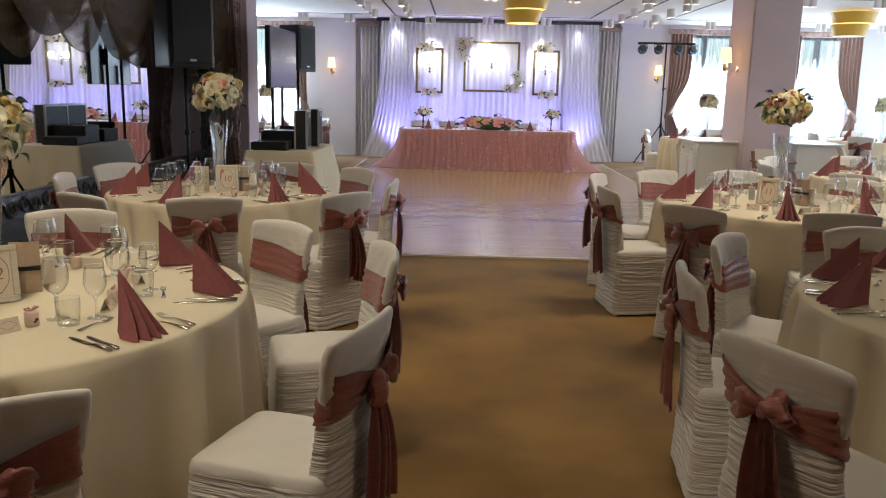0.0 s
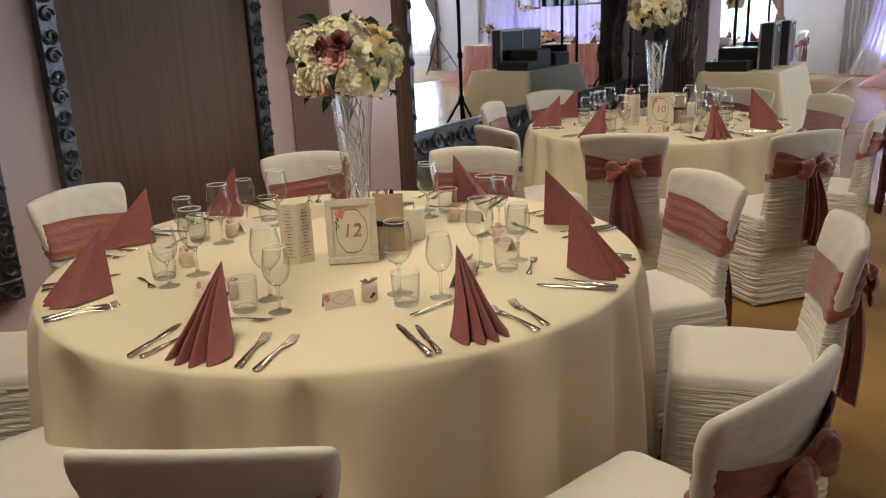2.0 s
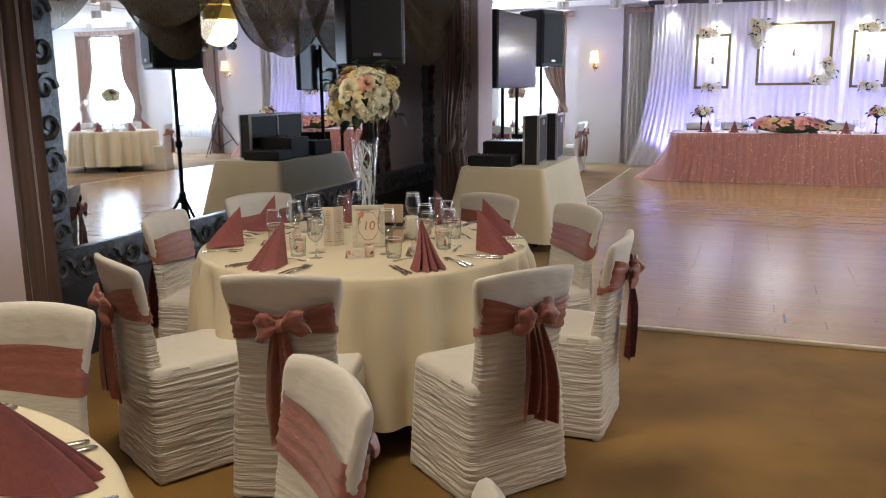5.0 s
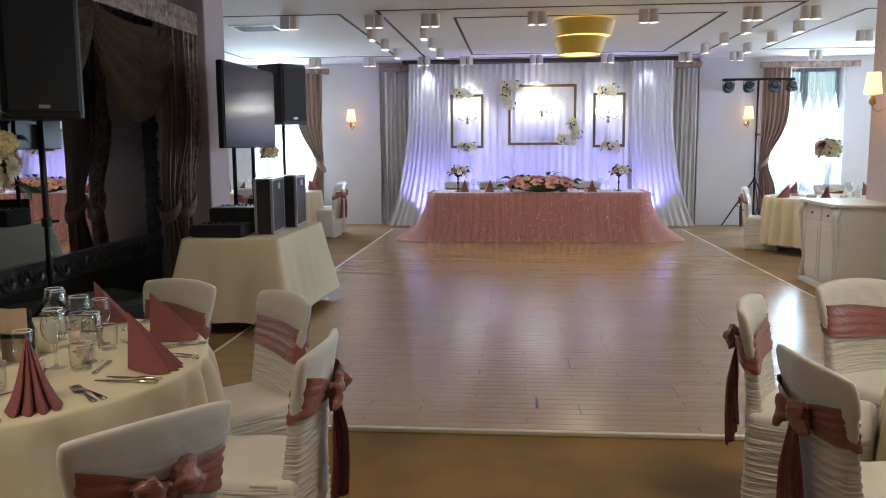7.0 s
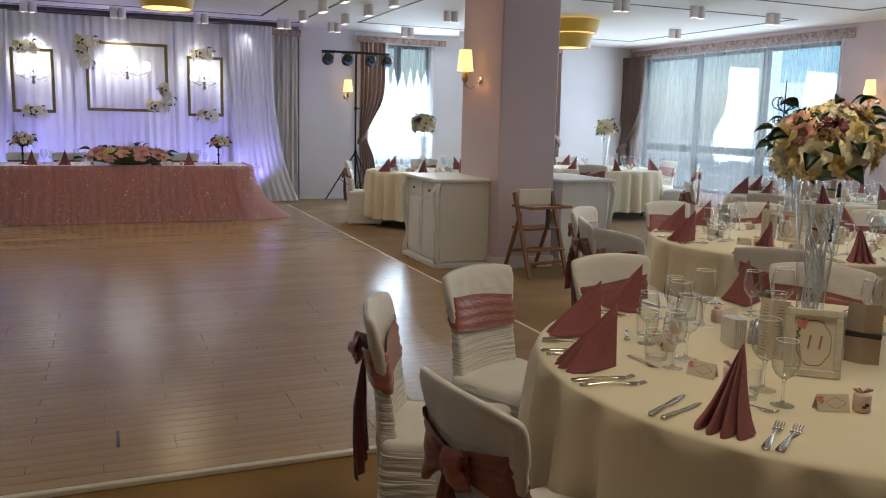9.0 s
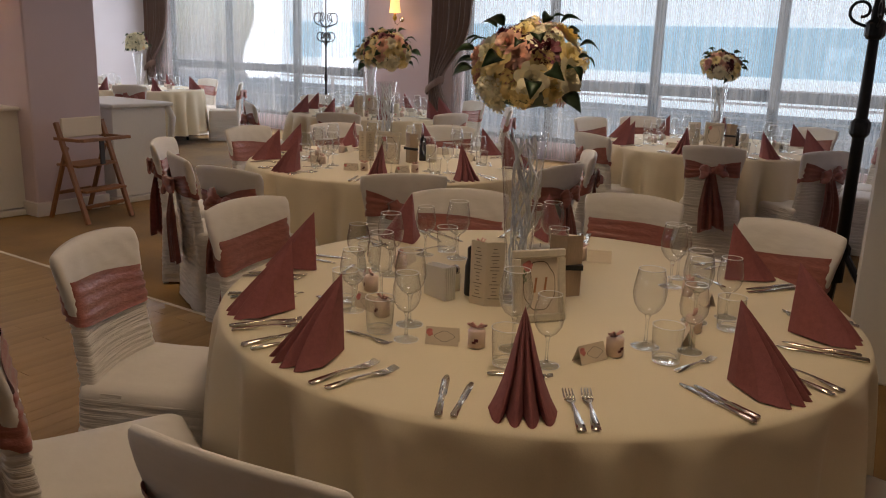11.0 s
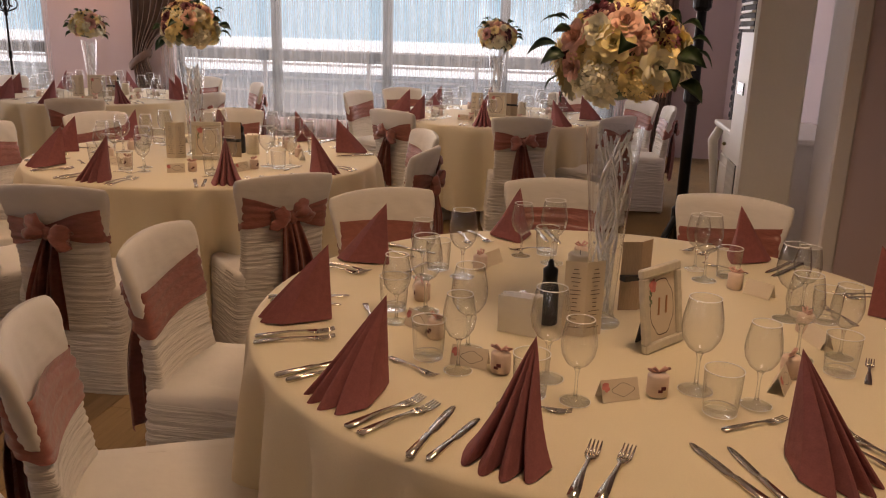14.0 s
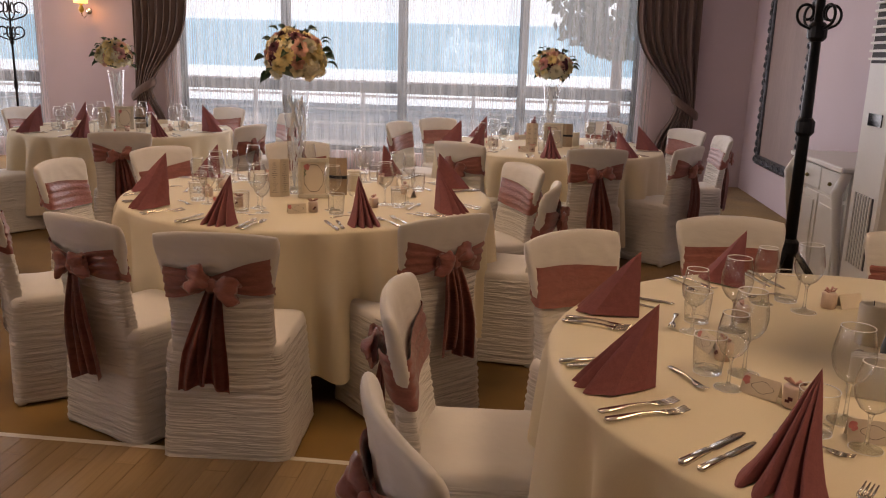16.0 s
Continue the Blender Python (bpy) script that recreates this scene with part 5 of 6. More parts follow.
def loudspeaker(x, y, z, yaw, w=0.44, d=0.40, h=0.72):
    st = thing("speaker_stand", pose(x, y, 0, 0, 0, yaw), "black steel tripod stand under a loudspeaker", "speaker stand", "speaker stands")
    tripod(st, z)
    sp = thing("loudspeaker", pose(x, y, z, 0, 0, yaw), "black loudspeaker box on a tripod stand", "loudspeaker", "loudspeakers")
    bm = bmesh.new()
    rings(bm, [[(px_ * k, py_ * k + off, zz) for px_, py_ in rrect(w, d, 0.03, 4)] for zz, k, off in ((0.0, 0.96, 0), (0.012, 1, 0), (h - 0.012, 1, 0), (h, 0.96, 0))])
    part("cabinet", bm, M_BLACK, sp)
    part("grille", boxed(-w / 2 + 0.03, -d / 2 - 0.012, 0.04, w / 2 - 0.03, -d / 2 + 0.004, h - 0.04, 0.006), M_GRILLE, sp)
    part("badge", boxed(-0.03, -d / 2 - 0.016, 0.06, 0.03, -d / 2 - 0.011, 0.08), M_ALU, sp)


M_GRILLE = mat("black_steel_mesh", (0.02, 0.02, 0.021), 0.55, 0.4, var=0.5, scale=200, bump=0.5, fine=400)
loudspeaker(-2.66, 7.9, 1.68, 40)
loudspeaker(-2.45, 12.3, 1.75, 60, 0.40, 0.38, 0.66)
_s = thing("subwoofer", pose(-2.95, 8.75, 0, 0, 0, 60), "black subwoofer box standing on the carpet", "loudspeaker")
part("cabinet", boxed(-0.45, -0.3, 0.0, 0.45, 0.3, 0.42, 0.015), M_BLACK, _s)
part("grille", boxed(-0.42, -0.315, 0.03, 0.42, -0.298, 0.39, 0.005), M_GRILLE, _s)

_tv = thing("television", pose(-2.36, 10.95, 0, 0, 0, 88), "large dark flat television on a floor stand", "television")
part("body", boxed(-0.68, 0.012, 1.5, 0.68, 0.07, 2.27, 0.008), M_BLACK, _tv)
part("screen", boxed(-0.665, 0.004, 1.515, 0.665, 0.013, 2.255), M_SCREEN, _tv)
for _x in (-0.25, 0.25):
    part("pole", tube(bmesh.new(), [(_x, 0.1, 0.03), (_x, 0.1, 2.0)], 0.02, 8), M_BLACKMETAL, _tv)
part("base", boxed(-0.45, -0.2, 0, 0.45, 0.3, 0.03, 0.01), M_BLACKMETAL, _tv)
part("bracket", boxed(-0.3, 0.06, 1.75, 0.3, 0.1, 1.95), M_BLACKMETAL, _tv)


def cloth_table(name, x0, y0, x1, y1, h, hem, label, mat_cloth, flare=0.05, seed=0):
    tb = thing("trestle_table", pose((x0 + x1) / 2, (y0 + y1) / 2, 0), "rectangular trestle table under a cloth", "table")
    w, d = x1 - x0, y1 - y0
    part("tabletop", boxed(-w / 2 + 0.01, -d / 2 + 0.01, h - 0.03, w / 2 - 0.01, d / 2 - 0.01, h - 0.004), M_WOOD, tb)
    for sx in (-1, 1):
        for sy in (-1, 1):
            part("leg", boxed(sx * (w / 2 - 0.08) - 0.02, sy * (d / 2 - 0.08) - 0.02, 0, sx * (w / 2 - 0.08) + 0.02, sy * (d / 2 - 0.08) + 0.02, h - 0.03), M_BLACKMETAL, tb)
    bm = bmesh.new()
    N = 160
    loops = []
    for k in range(15):
        if k < 2:
            grow, z = (-0.012, 0.0)[k], h
        elif k == 2:
            grow, z = 0.003, h - 0.006
        else:
            t = (k - 2) / 12
            grow, z = 0.004 + flare * t, h - (h - hem) * t
        t = max(0, (k - 2) / 12)
        lp = []
        for x, y in resample(rrect(w + 2 * grow, d + 2 * grow, 0.02 + 0.06 * t, 6), N):
            a = math.atan2(y / d, x / w)
            corner = abs(math.sin(2 * a)) ** 6
            f = 1 + (0.05 * t * nz(x * 5, y * 5, seed) + 0.10 * corner * t)
            lp.append((x * f, y * f, z))
        loops.append(lp)
    vv = rings(bm, loops, cap0=False, cap1=False)
    bm.faces.new(list(reversed(vv[0])))
    bmesh.ops.recalc_face_normals(bm, faces=bm.faces[:])
    return tagged(part(name, bm, mat_cloth, smooth=True, m=pose((x0 + x1) / 2, (y0 + y1) / 2, 0)), label, "tablecloth", "table linen")


cloth_table("tablecloth", -2.55, 9.6, -1.75, 11.1, 0.77, 0.10, "ivory cloth hanging over a rectangular equipment table", M_CLOTH, 0.10, 3)


def flight_case(x, y, yaw, w=0.5, d=0.16, h=0.47):
    ob = thing("flight_case", pose(x, y, 0.774, 0, 0, yaw), "black equipment case with aluminium edges, standing upright", "equipment case", "equipment cases")
    part("shell", boxed(-w / 2 + 0.004, -d / 2 + 0.004, 0.004, w / 2 - 0.004, d / 2 - 0.004, h - 0.004), M_CASE, ob)
    e = 0.022
    for sx in (-1, 1):
        for sy in (-1, 1):
            x1, y1 = sx * w / 2, sy * d / 2
            part("edge_rail", boxed(min(x1, x1 - sx * e), min(y1, y1 - sy * e), 0, max(x1, x1 - sx * e), max(y1, y1 - sy * e), h), M_ALU, ob)
    for sy in (-1, 1):
        for z in (0, h - e):
            y1 = sy * d / 2
            part("edge_rail", boxed(-w / 2 + e, min(y1, y1 - sy * e), z, w / 2 - e, max(y1, y1 - sy * e), z + e), M_ALU, ob)
    part("latch", boxed(-0.04, -d / 2 - 0.008, h * 0.8, 0.04, -d / 2 + 0.004, h * 0.8 + 0.05, 0.003), M_ALU, ob)


flight_case(-1.97, 10.15, 95)
flight_case(-1.93, 10.75, 95)
for _k, (_x, _y, _w, _d, _h) in enumerate(((-2.28, 9.82, 0.42, 0.3, 0.1), (-2.25, 10.2, 0.42, 0.36, 0.22), (-2.3, 10.65, 0.42, 0.34, 0.16))):
    _e = thing("audio_mixer", pose(_x, _y, 0.774, 0, 0, 4 * _k), "black audio equipment unit on the cloth-covered table", "audio equipment", "audio equipment")
    part("housing", boxed(-_w / 2, -_d / 2, 0, _w / 2, _d / 2, _h, 0.008), M_BLACK, _e)
    part("rack_ear", boxed(-_w / 2 - 0.012, -_d / 2 - 0.006, 0.01, -_w / 2, -_d / 2 + 0.02, _h - 0.01), M_BLACKMETAL, _e)
    bm = bmesh.new()
    for _i in range(10):
        lathe(bm, [(0.009, _h), (0.008, _h + 0.014)], 8, -_w / 2 + 0.05 + 0.035 * _i, 0.02 * math.sin(_i * 2))
    part("knobs", bm, M_CASE, _e)
_l = thing("laptop", pose(-2.2, 11.0, 0.774, 0, 0, 150), "open laptop on the equipment table", "laptop")
part("base", boxed(-0.17, -0.12, 0, 0.17, 0.12, 0.018, 0.004), M_CASE, _l)
part("screen", boxed(-0.17, 0, 0, 0.17, 0.01, 0.23, 0.004), M_CASE, _l, m=pose(0, 0.12, 0.015, -12))

_ls = thing("light_stand", pose(4.42, 18.2, 0), "black tripod light stand with a crossbar of four spotlights", "light stand")
tripod(_ls, 2.62, 0.55, 0.85)
part("crossbar", boxed(-0.62, -0.02, 2.6, 0.62, 0.02, 2.64, 0.004), M_BLACKMETAL, _ls)
for _x in (-0.52, -0.17, 0.26, 0.56):
    bm = bmesh.new()
    lathe(bm, [(0.075, -0.08), (0.09, -0.07), (0.09, 0.05), (0.06, 0.09)], 18)
    bmesh.ops.rotate(bm, cent=(0, 0, 0), matrix=Matrix.Rotation(radians(70), 3, "X"), verts=bm.verts[:])
    _h = part("spotlight", bm, M_BLACK, _ls, smooth=False, m=pose(_x, -0.04, 2.49))
    bm = bmesh.new()
    lathe(bm, [(0.074, 0), (0.074, 0.006)], 18)
    part("lens", bm, M_LENS, _h, "bluish lens", m=pose(0, -0.078, -0.03, 70))
    part("yoke", tube(bmesh.new(), [(-0.1, 0, 0), (-0.1, 0, 0.1), (0.1, 0, 0.1), (0.1, 0, 0)], 0.007, 6), M_BLACKMETAL, _h)

# ---- head table and backdrop ----
cloth_table("tablecloth", -1.13, 15.9, 2.15, 16.75, 0.77, 0.735, "white cloth on the long head table", M_WHITEDRAPE, 0.002, 9)


def skirt(name, material, x0, x1, y0, y1, top, flare, folds, depth, label, seed, panels=5):
    bm = bmesh.new()
    N = folds * 8
    path = []
    ln = [(x0, y1), (x0, y0), (x1, y0), (x1, y1)]
    seg = [math.dist(a, b) for a, b in zip(ln, ln[1:])]
    tot = sum(seg)
    for i in range(N + 1):
        s = tot * i / N
        for (a, b), q in zip(zip(ln, ln[1:]), seg):
            if s <= q + 1e-6:
                t = min(1, s / q)
                path.append((a[0] + (b[0] - a[0]) * t, a[1] + (b[1] - a[1]) * t))
                break
            s -= q
    cx, cy = (x0 + x1) / 2, y1
    loops = []
    rows = 14
    for k in range(rows + 1):
        t = k / rows
        row = []
        for i, (x, y) in enumerate(path):
            u = i / N
            w = math.sin(u * folds * 2 * math.pi + 2.4 * nz(u * 14, seed, t * 0.5))
            out = 0.3 * depth + flare * t ** 2.6 + depth * (0.3 + t) * w
            side = 1 if abs(x - cx) > (x1 - x0) / 2 - 0.01 else 0
            nx, ny = ((1 if x > cx else -1) * 1.0, -0.2) if side else (0.5 * (x - cx) / (x1 - x0) * t, -1)
            row.append((x + nx * (0.006 + out * (1.35 if side else 0.75)), y + ny * (0.006 + out * 0.75), top * (1 - t) + 0.03 + 0.012 * w * t))
        loops.append(row)
    bm.free()
    ob = thing(name, pose(0, 0, 0), label, "table skirt", "head table skirts")
    cut = [N * k // panels for k in range(panels + 1)]
    for a, b in zip(cut, cut[1:]):
        bm = bmesh.new()
        rings(bm, [row[a:b + 1] for row in loops], closed=False)
        part("skirt_panel", bm, material, ob, smooth=True)
    return ob


skirt("table_skirt", M_SKIRT, -1.135, 2.155, 15.88, 16.76, 0.74, 0.12, 30, 0.032, "blush pink gathered skirt of the head table", 1)
skirt("tulle_skirt", M_TULLE, -1.15, 2.17, 15.86, 16.77, 0.745, 0.34, 46, 0.062, "blush tulle overskirt with small pearls on the head table", 4)
_pb = bmesh.new()
_rng = random.Random(8)
for _k in range(420):
    _u, _t = _rng.random(), 1 - _rng.random() ** 1.8
    bmesh.ops.create_icosphere(_pb, subdivisions=1, radius=_rng.uniform(0.004, 0.009), matrix=pose(-1.25 + 3.5 * _u, 15.80 - 0.22 * _t ** 2.6, 0.72 * (1 - _t) + 0.05))
tagged(part("tulle_pearls", _pb, M_WHITEROSE), "small white pearls scattered over the tulle skirt", "pearls", kind="stuff")

_bd = thing("backdrop_drape", pose(-1.72, 18.42, 0), "white voile backdrop gathered in folds behind the head table", "drape")
for _k in range(6):
    drape("drape_panel", 4.6 / 6 * _k, 4.6 / 6 * (_k + 1) + 0.02, 0.02, 2.98, M_WHITEDRAPE, 6, 0.026, _bd, seed=3 + _k, m=pose(0, 0.004 * (_k % 2), 0))
for _x, _w, _s in ((-1.78, 0.75, 1), (2.2, 0.75, -1)):
    _c = thing("side_drape", pose(_x, 18.25, 0), "white voile side drape falling to the floor", "drape", "side drapes")
    drape("drape_cloth", 0, _w, 0.015, 2.98, M_WHITEDRAPE, 9, 0.03, _c, seed=_x, rows=18, gather=lambda t, _w=_w, _s=_s: ((-0.45 * (1 - t) ** 3, _w - 0.1 * (1 - t)) if _s > 0 else (0.1 * (1 - t), _w + 0.45 * (1 - t) ** 3)))
for _x in (-2.3, 2.95):
    curtain("grey_curtain", pose(_x, 18.55, 0), 0.5, 2.9, "pale grey curtain hanging to the floor", None, M_GREYDRAPE, 6, 0.04)
    valance(pose(_x - 0.02, 18.52, 2.86), 0.56, 0.11)
structure("curtain_rail", boxed(-1.9, 18.2, 2.99, 3.1, 18.5, 3.045), M_GROOVE, "dark recess of the curtain rail", "rail")


def picture_frame(x0, x1, z0, z1, y):
    ob = thing("hanging_frame", pose((x0 + x1) / 2, y, z0), "empty dull gold frame hanging before the backdrop", "picture frame", "hanging frames")
    w, h, b = x1 - x0, z1 - z0, 0.045
    for a in ((-w / 2, 0, -w / 2 + b, h), (w / 2 - b, 0, w / 2, h), (-w / 2 + b, 0, w / 2 - b, b), (-w / 2 + b, h - b, w / 2 - b, h)):
        part("frame_bar", boxed(a[0], -0.02, a[1], a[2], 0.02, a[3], 0.006), M_OLDGOLD, ob)
    for sx in (-1, 1):
        part("hanging_wire", tube(bmesh.new(), [(sx * w * 0.42, 0, h), (sx * w * 0.42, 0, 3.03 - z0)], 0.0015, 4), M_STEEL, ob)


picture_frame(0.03, 1.25, 1.5, 2.58, 18.18)
picture_frame(-1.02, -0.42, 1.45, 2.42, 18.18)
picture_frame(1.55, 2.12, 1.45, 2.42, 18.18)


def wall_chandelier(x, z, arms):
    ob = thing("crystal_wall_light", pose(x, 18.3, z), "crystal wall light with glowing white shades", "wall light", "crystal wall lights")
    bm = bmesh.new()
    lathe(bm, [(0.012, -0.12), (0.035, -0.09), (0.02, -0.03), (0.045, 0.0), (0.02, 0.05), (0.012, 0.1)], 12)
    part("stem", bm, M_CHROME, ob, smooth=True)
    for k in range(arms):
        dx = (k - (arms - 1) / 2) * (0.34 / max(1, arms - 1) if arms == 2 else 0.19)
        arm = part("arm", tube(bmesh.new(), [(0, 0, 0), (dx * 0.5, -0.08, -0.05), (dx, -0.1, 0.0), (dx, -0.1, 0.04)], 0.006, 6), M_CHROME, ob)
        bm = bmesh.new()
        lathe(bm, [(0.035, 0.03), (0.058, 0.06), (0.06, 0.13), (0.04, 0.17), (0.034, 0.17), (0.052, 0.13), (0.05, 0.06), (0.03, 0.035)], 16, dx, -0.1)
        part("shade", bm, M_GLOWSHADE, arm, smooth=True)
        bm = bmesh.new()
        for j in range(4):
            bmesh.ops.create_icosphere(bm, subdivisions=1, radius=0.012, matrix=pose(dx + 0.02 * math.cos(j * 1.6), -0.1 + 0.02 * math.sin(j * 1.6), -0.03 - 0.02 * (j % 2)))
        part("crystal_drop", bm, M_CRYSTAL, arm)


M_GLOWSHADE = emitter("glowing_white_shade", (1.0, 0.93, 0.8), 6.0)
wall_chandelier(0.64, 2.12, 4)
wall_chandelier(-0.72, 2.0, 2)
wall_chandelier(1.83, 2.0, 2)
P_SPRAY = bouquet("flower_spray", 0.16, 0.075, 15, "spray of white and blush flowers fixed to a hanging frame", 21, "flower sprays", 1.0, 6, -0.9, 0.0, 0.7)
P_RUNNER = bouquet("flower_runner", 0.30, 0.13, 30, "long low arrangement of pink and blush roses on the head table", 23, "head table flowers", 1.15, 20, -0.2, 1.0)
P_SMALLB = bouquet("small_bouquet", 0.12, 0.085, 14, "small bouquet of blush flowers on a dark stem holder", 25, "small bouquets", 0.8, 12, -0.5)
for _x, _z, _r in ((-0.78, 2.44, 0), (-0.70, 1.47, 20), (1.78, 2.46, 0), (1.86, 1.47, 15)):
    copy_thing(P_SPRAY, pose(_x, 18.06, _z, 0, _r * 0.5, _r) @ Matrix.Scale(1.3, 4))
for _x, _z in ((0.06, 2.56), (0.02, 2.32), (1.22, 1.80), (1.08, 1.6)):
    copy_thing(P_SPRAY, pose(_x, 18.08, _z, 0, 70 if _z in (2.32, 1.80) else 10, 0) @ Matrix.Scale(1.3, 4))
copy_thing(P_RUNNER, Matrix.Translation((0.55, 16.0, 0.885)) @ Matrix.Diagonal((2.2, 0.85, 1.3, 1)))
for _x in (-0.75, 1.78):
    copy_thing(P_SMALLB, pose(_x, 16.2, 1.10) @ Matrix.Scale(1.3, 4))
    _h = thing("stem_holder", pose(_x, 16.2, 0.772), "dark slender flower holder on the head table", "flower holder", "flower holders")
    bm = bmesh.new()
    lathe(bm, [(0.05, 0), (0.05, 0.008), (0.012, 0.02), (0.01, 0.12), (0.022, 0.14), (0.01, 0.16), (0.012, 0.23), (0.05, 0.25), (0.05, 0.26)], 14)
    part("stem", bm, M_BLACKMETAL, _h, smooth=True)
for _k, _x in enumerate((-0.5, -0.1, 1.05, 1.5)):
    copy_thing(P_BIG, pose(_x, 16.25, 0.772))
    copy_thing(P_SMALL, pose(_x + 0.09, 16.2, 0.772))
    copy_thing(P_NAPKINS[_k % 3], pose(_x - 0.14, 16.1, 0.772, 0, 0, -90))
    copy_thing(P_FAVOUR, pose(_x + 0.2, 16.05, 0.772, 0, 0, -90))
for _x in (-0.25, 0.55, 1.4, -0.85):
    copy_thing(CHAIRS[1], pose(_x, 17.05, 0, 0, 0, 180))


# ---- ceiling lights ----
def twin_downlight(x, y, yaw=0):
    ob = thing("twin_downlight", pose(x, y, ZC, 0, 0, yaw), "pair of white surface-mounted cylinder downlights", "ceiling light", "ceiling downlights")
    for s in (-1, 1):
        bm = bmesh.new()
        lathe(bm, [(0.052, 0.0), (0.054, -0.004), (0.054, -0.145), (0.05, -0.15), (0.046, -0.145), (0.044, -0.115)], 18, s * 0.06)
        c = part("cylinder", bm, M_TRIM, ob, smooth=False)
        bm = bmesh.new()
        lathe(bm, [(0.04, -0.128), (0.03, -0.134), (0.01, -0.136)], 14, s * 0.06)
        part("lit_lens", bm, M_SPOTGLOW, c)


for _x in (-2.55, -1.52, -0.85, 0.41, 1.69, 2.86, 3.5, 5.3, 6.4, 7.6, 8.9):
    twin_downlight(_x, 13.05)
for _x in (-3.4, -2.42, -1.45, -0.7, 0.52, 1.74, 3.05, 3.9, 5.2, 6.3, 7.5, 8.8):
    twin_downlight(_x, 17.72)
for _x in (-1.75, -1.05, 3.1, 3.75):
    for _y in (14.2, 15.3, 16.5):
        twin_downlight(_x, _y, 90)
for _x in (5.0, 7.0, 9.0):
    for _y in (7.6, 9.4, 11.2, 15.3):
        twin_downlight(_x, _y)
for _x in (-1.6, 0.4, 2.4):
    for _y in (8.8, 10.8):
        twin_downlight(_x, _y)


# Flat dark strips; the shade inside each groove is only their colour.
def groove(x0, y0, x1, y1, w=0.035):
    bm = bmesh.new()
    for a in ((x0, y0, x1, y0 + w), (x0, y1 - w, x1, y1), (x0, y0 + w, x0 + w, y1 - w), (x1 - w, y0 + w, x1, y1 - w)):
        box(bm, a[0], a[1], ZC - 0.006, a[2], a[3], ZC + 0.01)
    structure("trim_ceiling", bm, M_GROOVE, "dark strip drawn for a shaded groove in the ceiling", "groove")


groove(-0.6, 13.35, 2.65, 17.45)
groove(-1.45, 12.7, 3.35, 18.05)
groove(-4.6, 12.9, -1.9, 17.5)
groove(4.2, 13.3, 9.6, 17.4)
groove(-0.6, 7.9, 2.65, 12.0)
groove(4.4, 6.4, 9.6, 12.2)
structure("vent_ceiling", boxed(-3.5, 13.6, ZC - 0.015, -2.9, 14.1, ZC), M_TRIM, "white square ceiling vent", "vent")
for _k in range(7):
    structure("vent_slat", boxed(-3.45, 13.65 + 0.06 * _k, ZC - 0.022, -2.95, 13.68 + 0.06 * _k, ZC - 0.0155), M_GROOVE, "dark slot of a ceiling vent", "vent")


def drum_chandelier(x, y):
    ob = thing("drum_chandelier", pose(x, y, ZC), "two-tier gold drum ceiling lamp, lit", "ceiling lamp", "drum lamps")
    for z0, z1, r0, r1, dx in ((-0.03, -0.22, 0.38, 0.335, 0.0), (-0.235, -0.44, 0.32, 0.265, -0.05)):
        bm = bmesh.new()
        lathe(bm, [(r0, z0), (r0 + 0.004, z0 - 0.01), (r1 + 0.004, z1 + 0.01), (r1, z1), (r1 - 0.01, z1 + 0.004), (r0 - 0.01, z0)], 40, dx, 0, cap0=False, cap1=False)
        tier = part("drum", bm, M_GOLDSHADE, ob, smooth=False)
        bm = bmesh.new()
        lathe(bm, [(r1 - 0.012, z1 + 0.012), (r1 - 0.012, z1 + 0.008)], 40, dx, 0)
        part("diffuser", bm, M_GOLDGLOW, tier)
    part("canopy", boxed(-0.1, -0.1, -0.02, 0.1, 0.1, 0.0), M_GOLD, ob)


M_GOLDSHADE = emitter("gold_mesh_shade", (0.50, 0.31, 0.04), 0.17)
M_GOLDGLOW = emitter("warm_diffuser", (1.0, 0.72, 0.25), 1.1)
drum_chandelier(1.0, 13.65)
drum_chandelier(6.9, 15.0)
drum_chandelier(5.6, 9.6)
lamp("drum_lamp_glow", "POINT", (1.0, 13.65, 2.5), (1, 13, 0), 10, WARM, 0.3)


def sconce(m, lit=True):
    ob = thing("wall_sconce", m, "brass wall sconce with a glowing yellow glass shade", "wall light", "wall sconces")
    bm = bmesh.new()
    lathe(bm, [(0.045, 0), (0.045, 0.012), (0.02, 0.022)], 18)
    bmesh.ops.rotate(bm, cent=(0, 0, 0), matrix=Matrix.Rotation(radians(90), 3, "X"), verts=bm.verts[:])
    part("wall_plate", bm, M_CHROME, ob, smooth=True)
    part("arm", tube(bmesh.new(), [(0, -0.02, 0), (0, -0.06, -0.05), (0, -0.12, -0.09), (0, -0.17, -0.06), (0, -0.18, 0.0), (0, -0.18, 0.06)], 0.008, 8), M_CHROME, ob, smooth=True)
    bm = bmesh.new()
    lathe(bm, [(0.01, -0.03), (0.035, 0.0), (0.03, 0.03), (0.015, 0.06), (0.03, 0.075)], 14, 0, -0.18)
    part("cup", bm, M_GOLD, ob, smooth=True)
    bm = bmesh.new()
    lathe(bm, [(0.085, 0.09), (0.062, 0.3), (0.058, 0.3), (0.08, 0.092)], 24, 0, -0.18, cap0=False, cap1=False)
    part("shade", bm, M_SHADE, ob, "glowing yellow shade", smooth=True)
    bm = bmesh.new()
    bmesh.ops.create_icosphere(bm, subdivisions=2, radius=0.028, matrix=pose(0, -0.18, 0.17))
    part("bulb", bm, M_BULB, ob, smooth=True)


sconce(pose(3.895, 11.82, 1.9, 0, 0, -90))
sconce(pose(-2.92, YB - 0.105, 1.88))
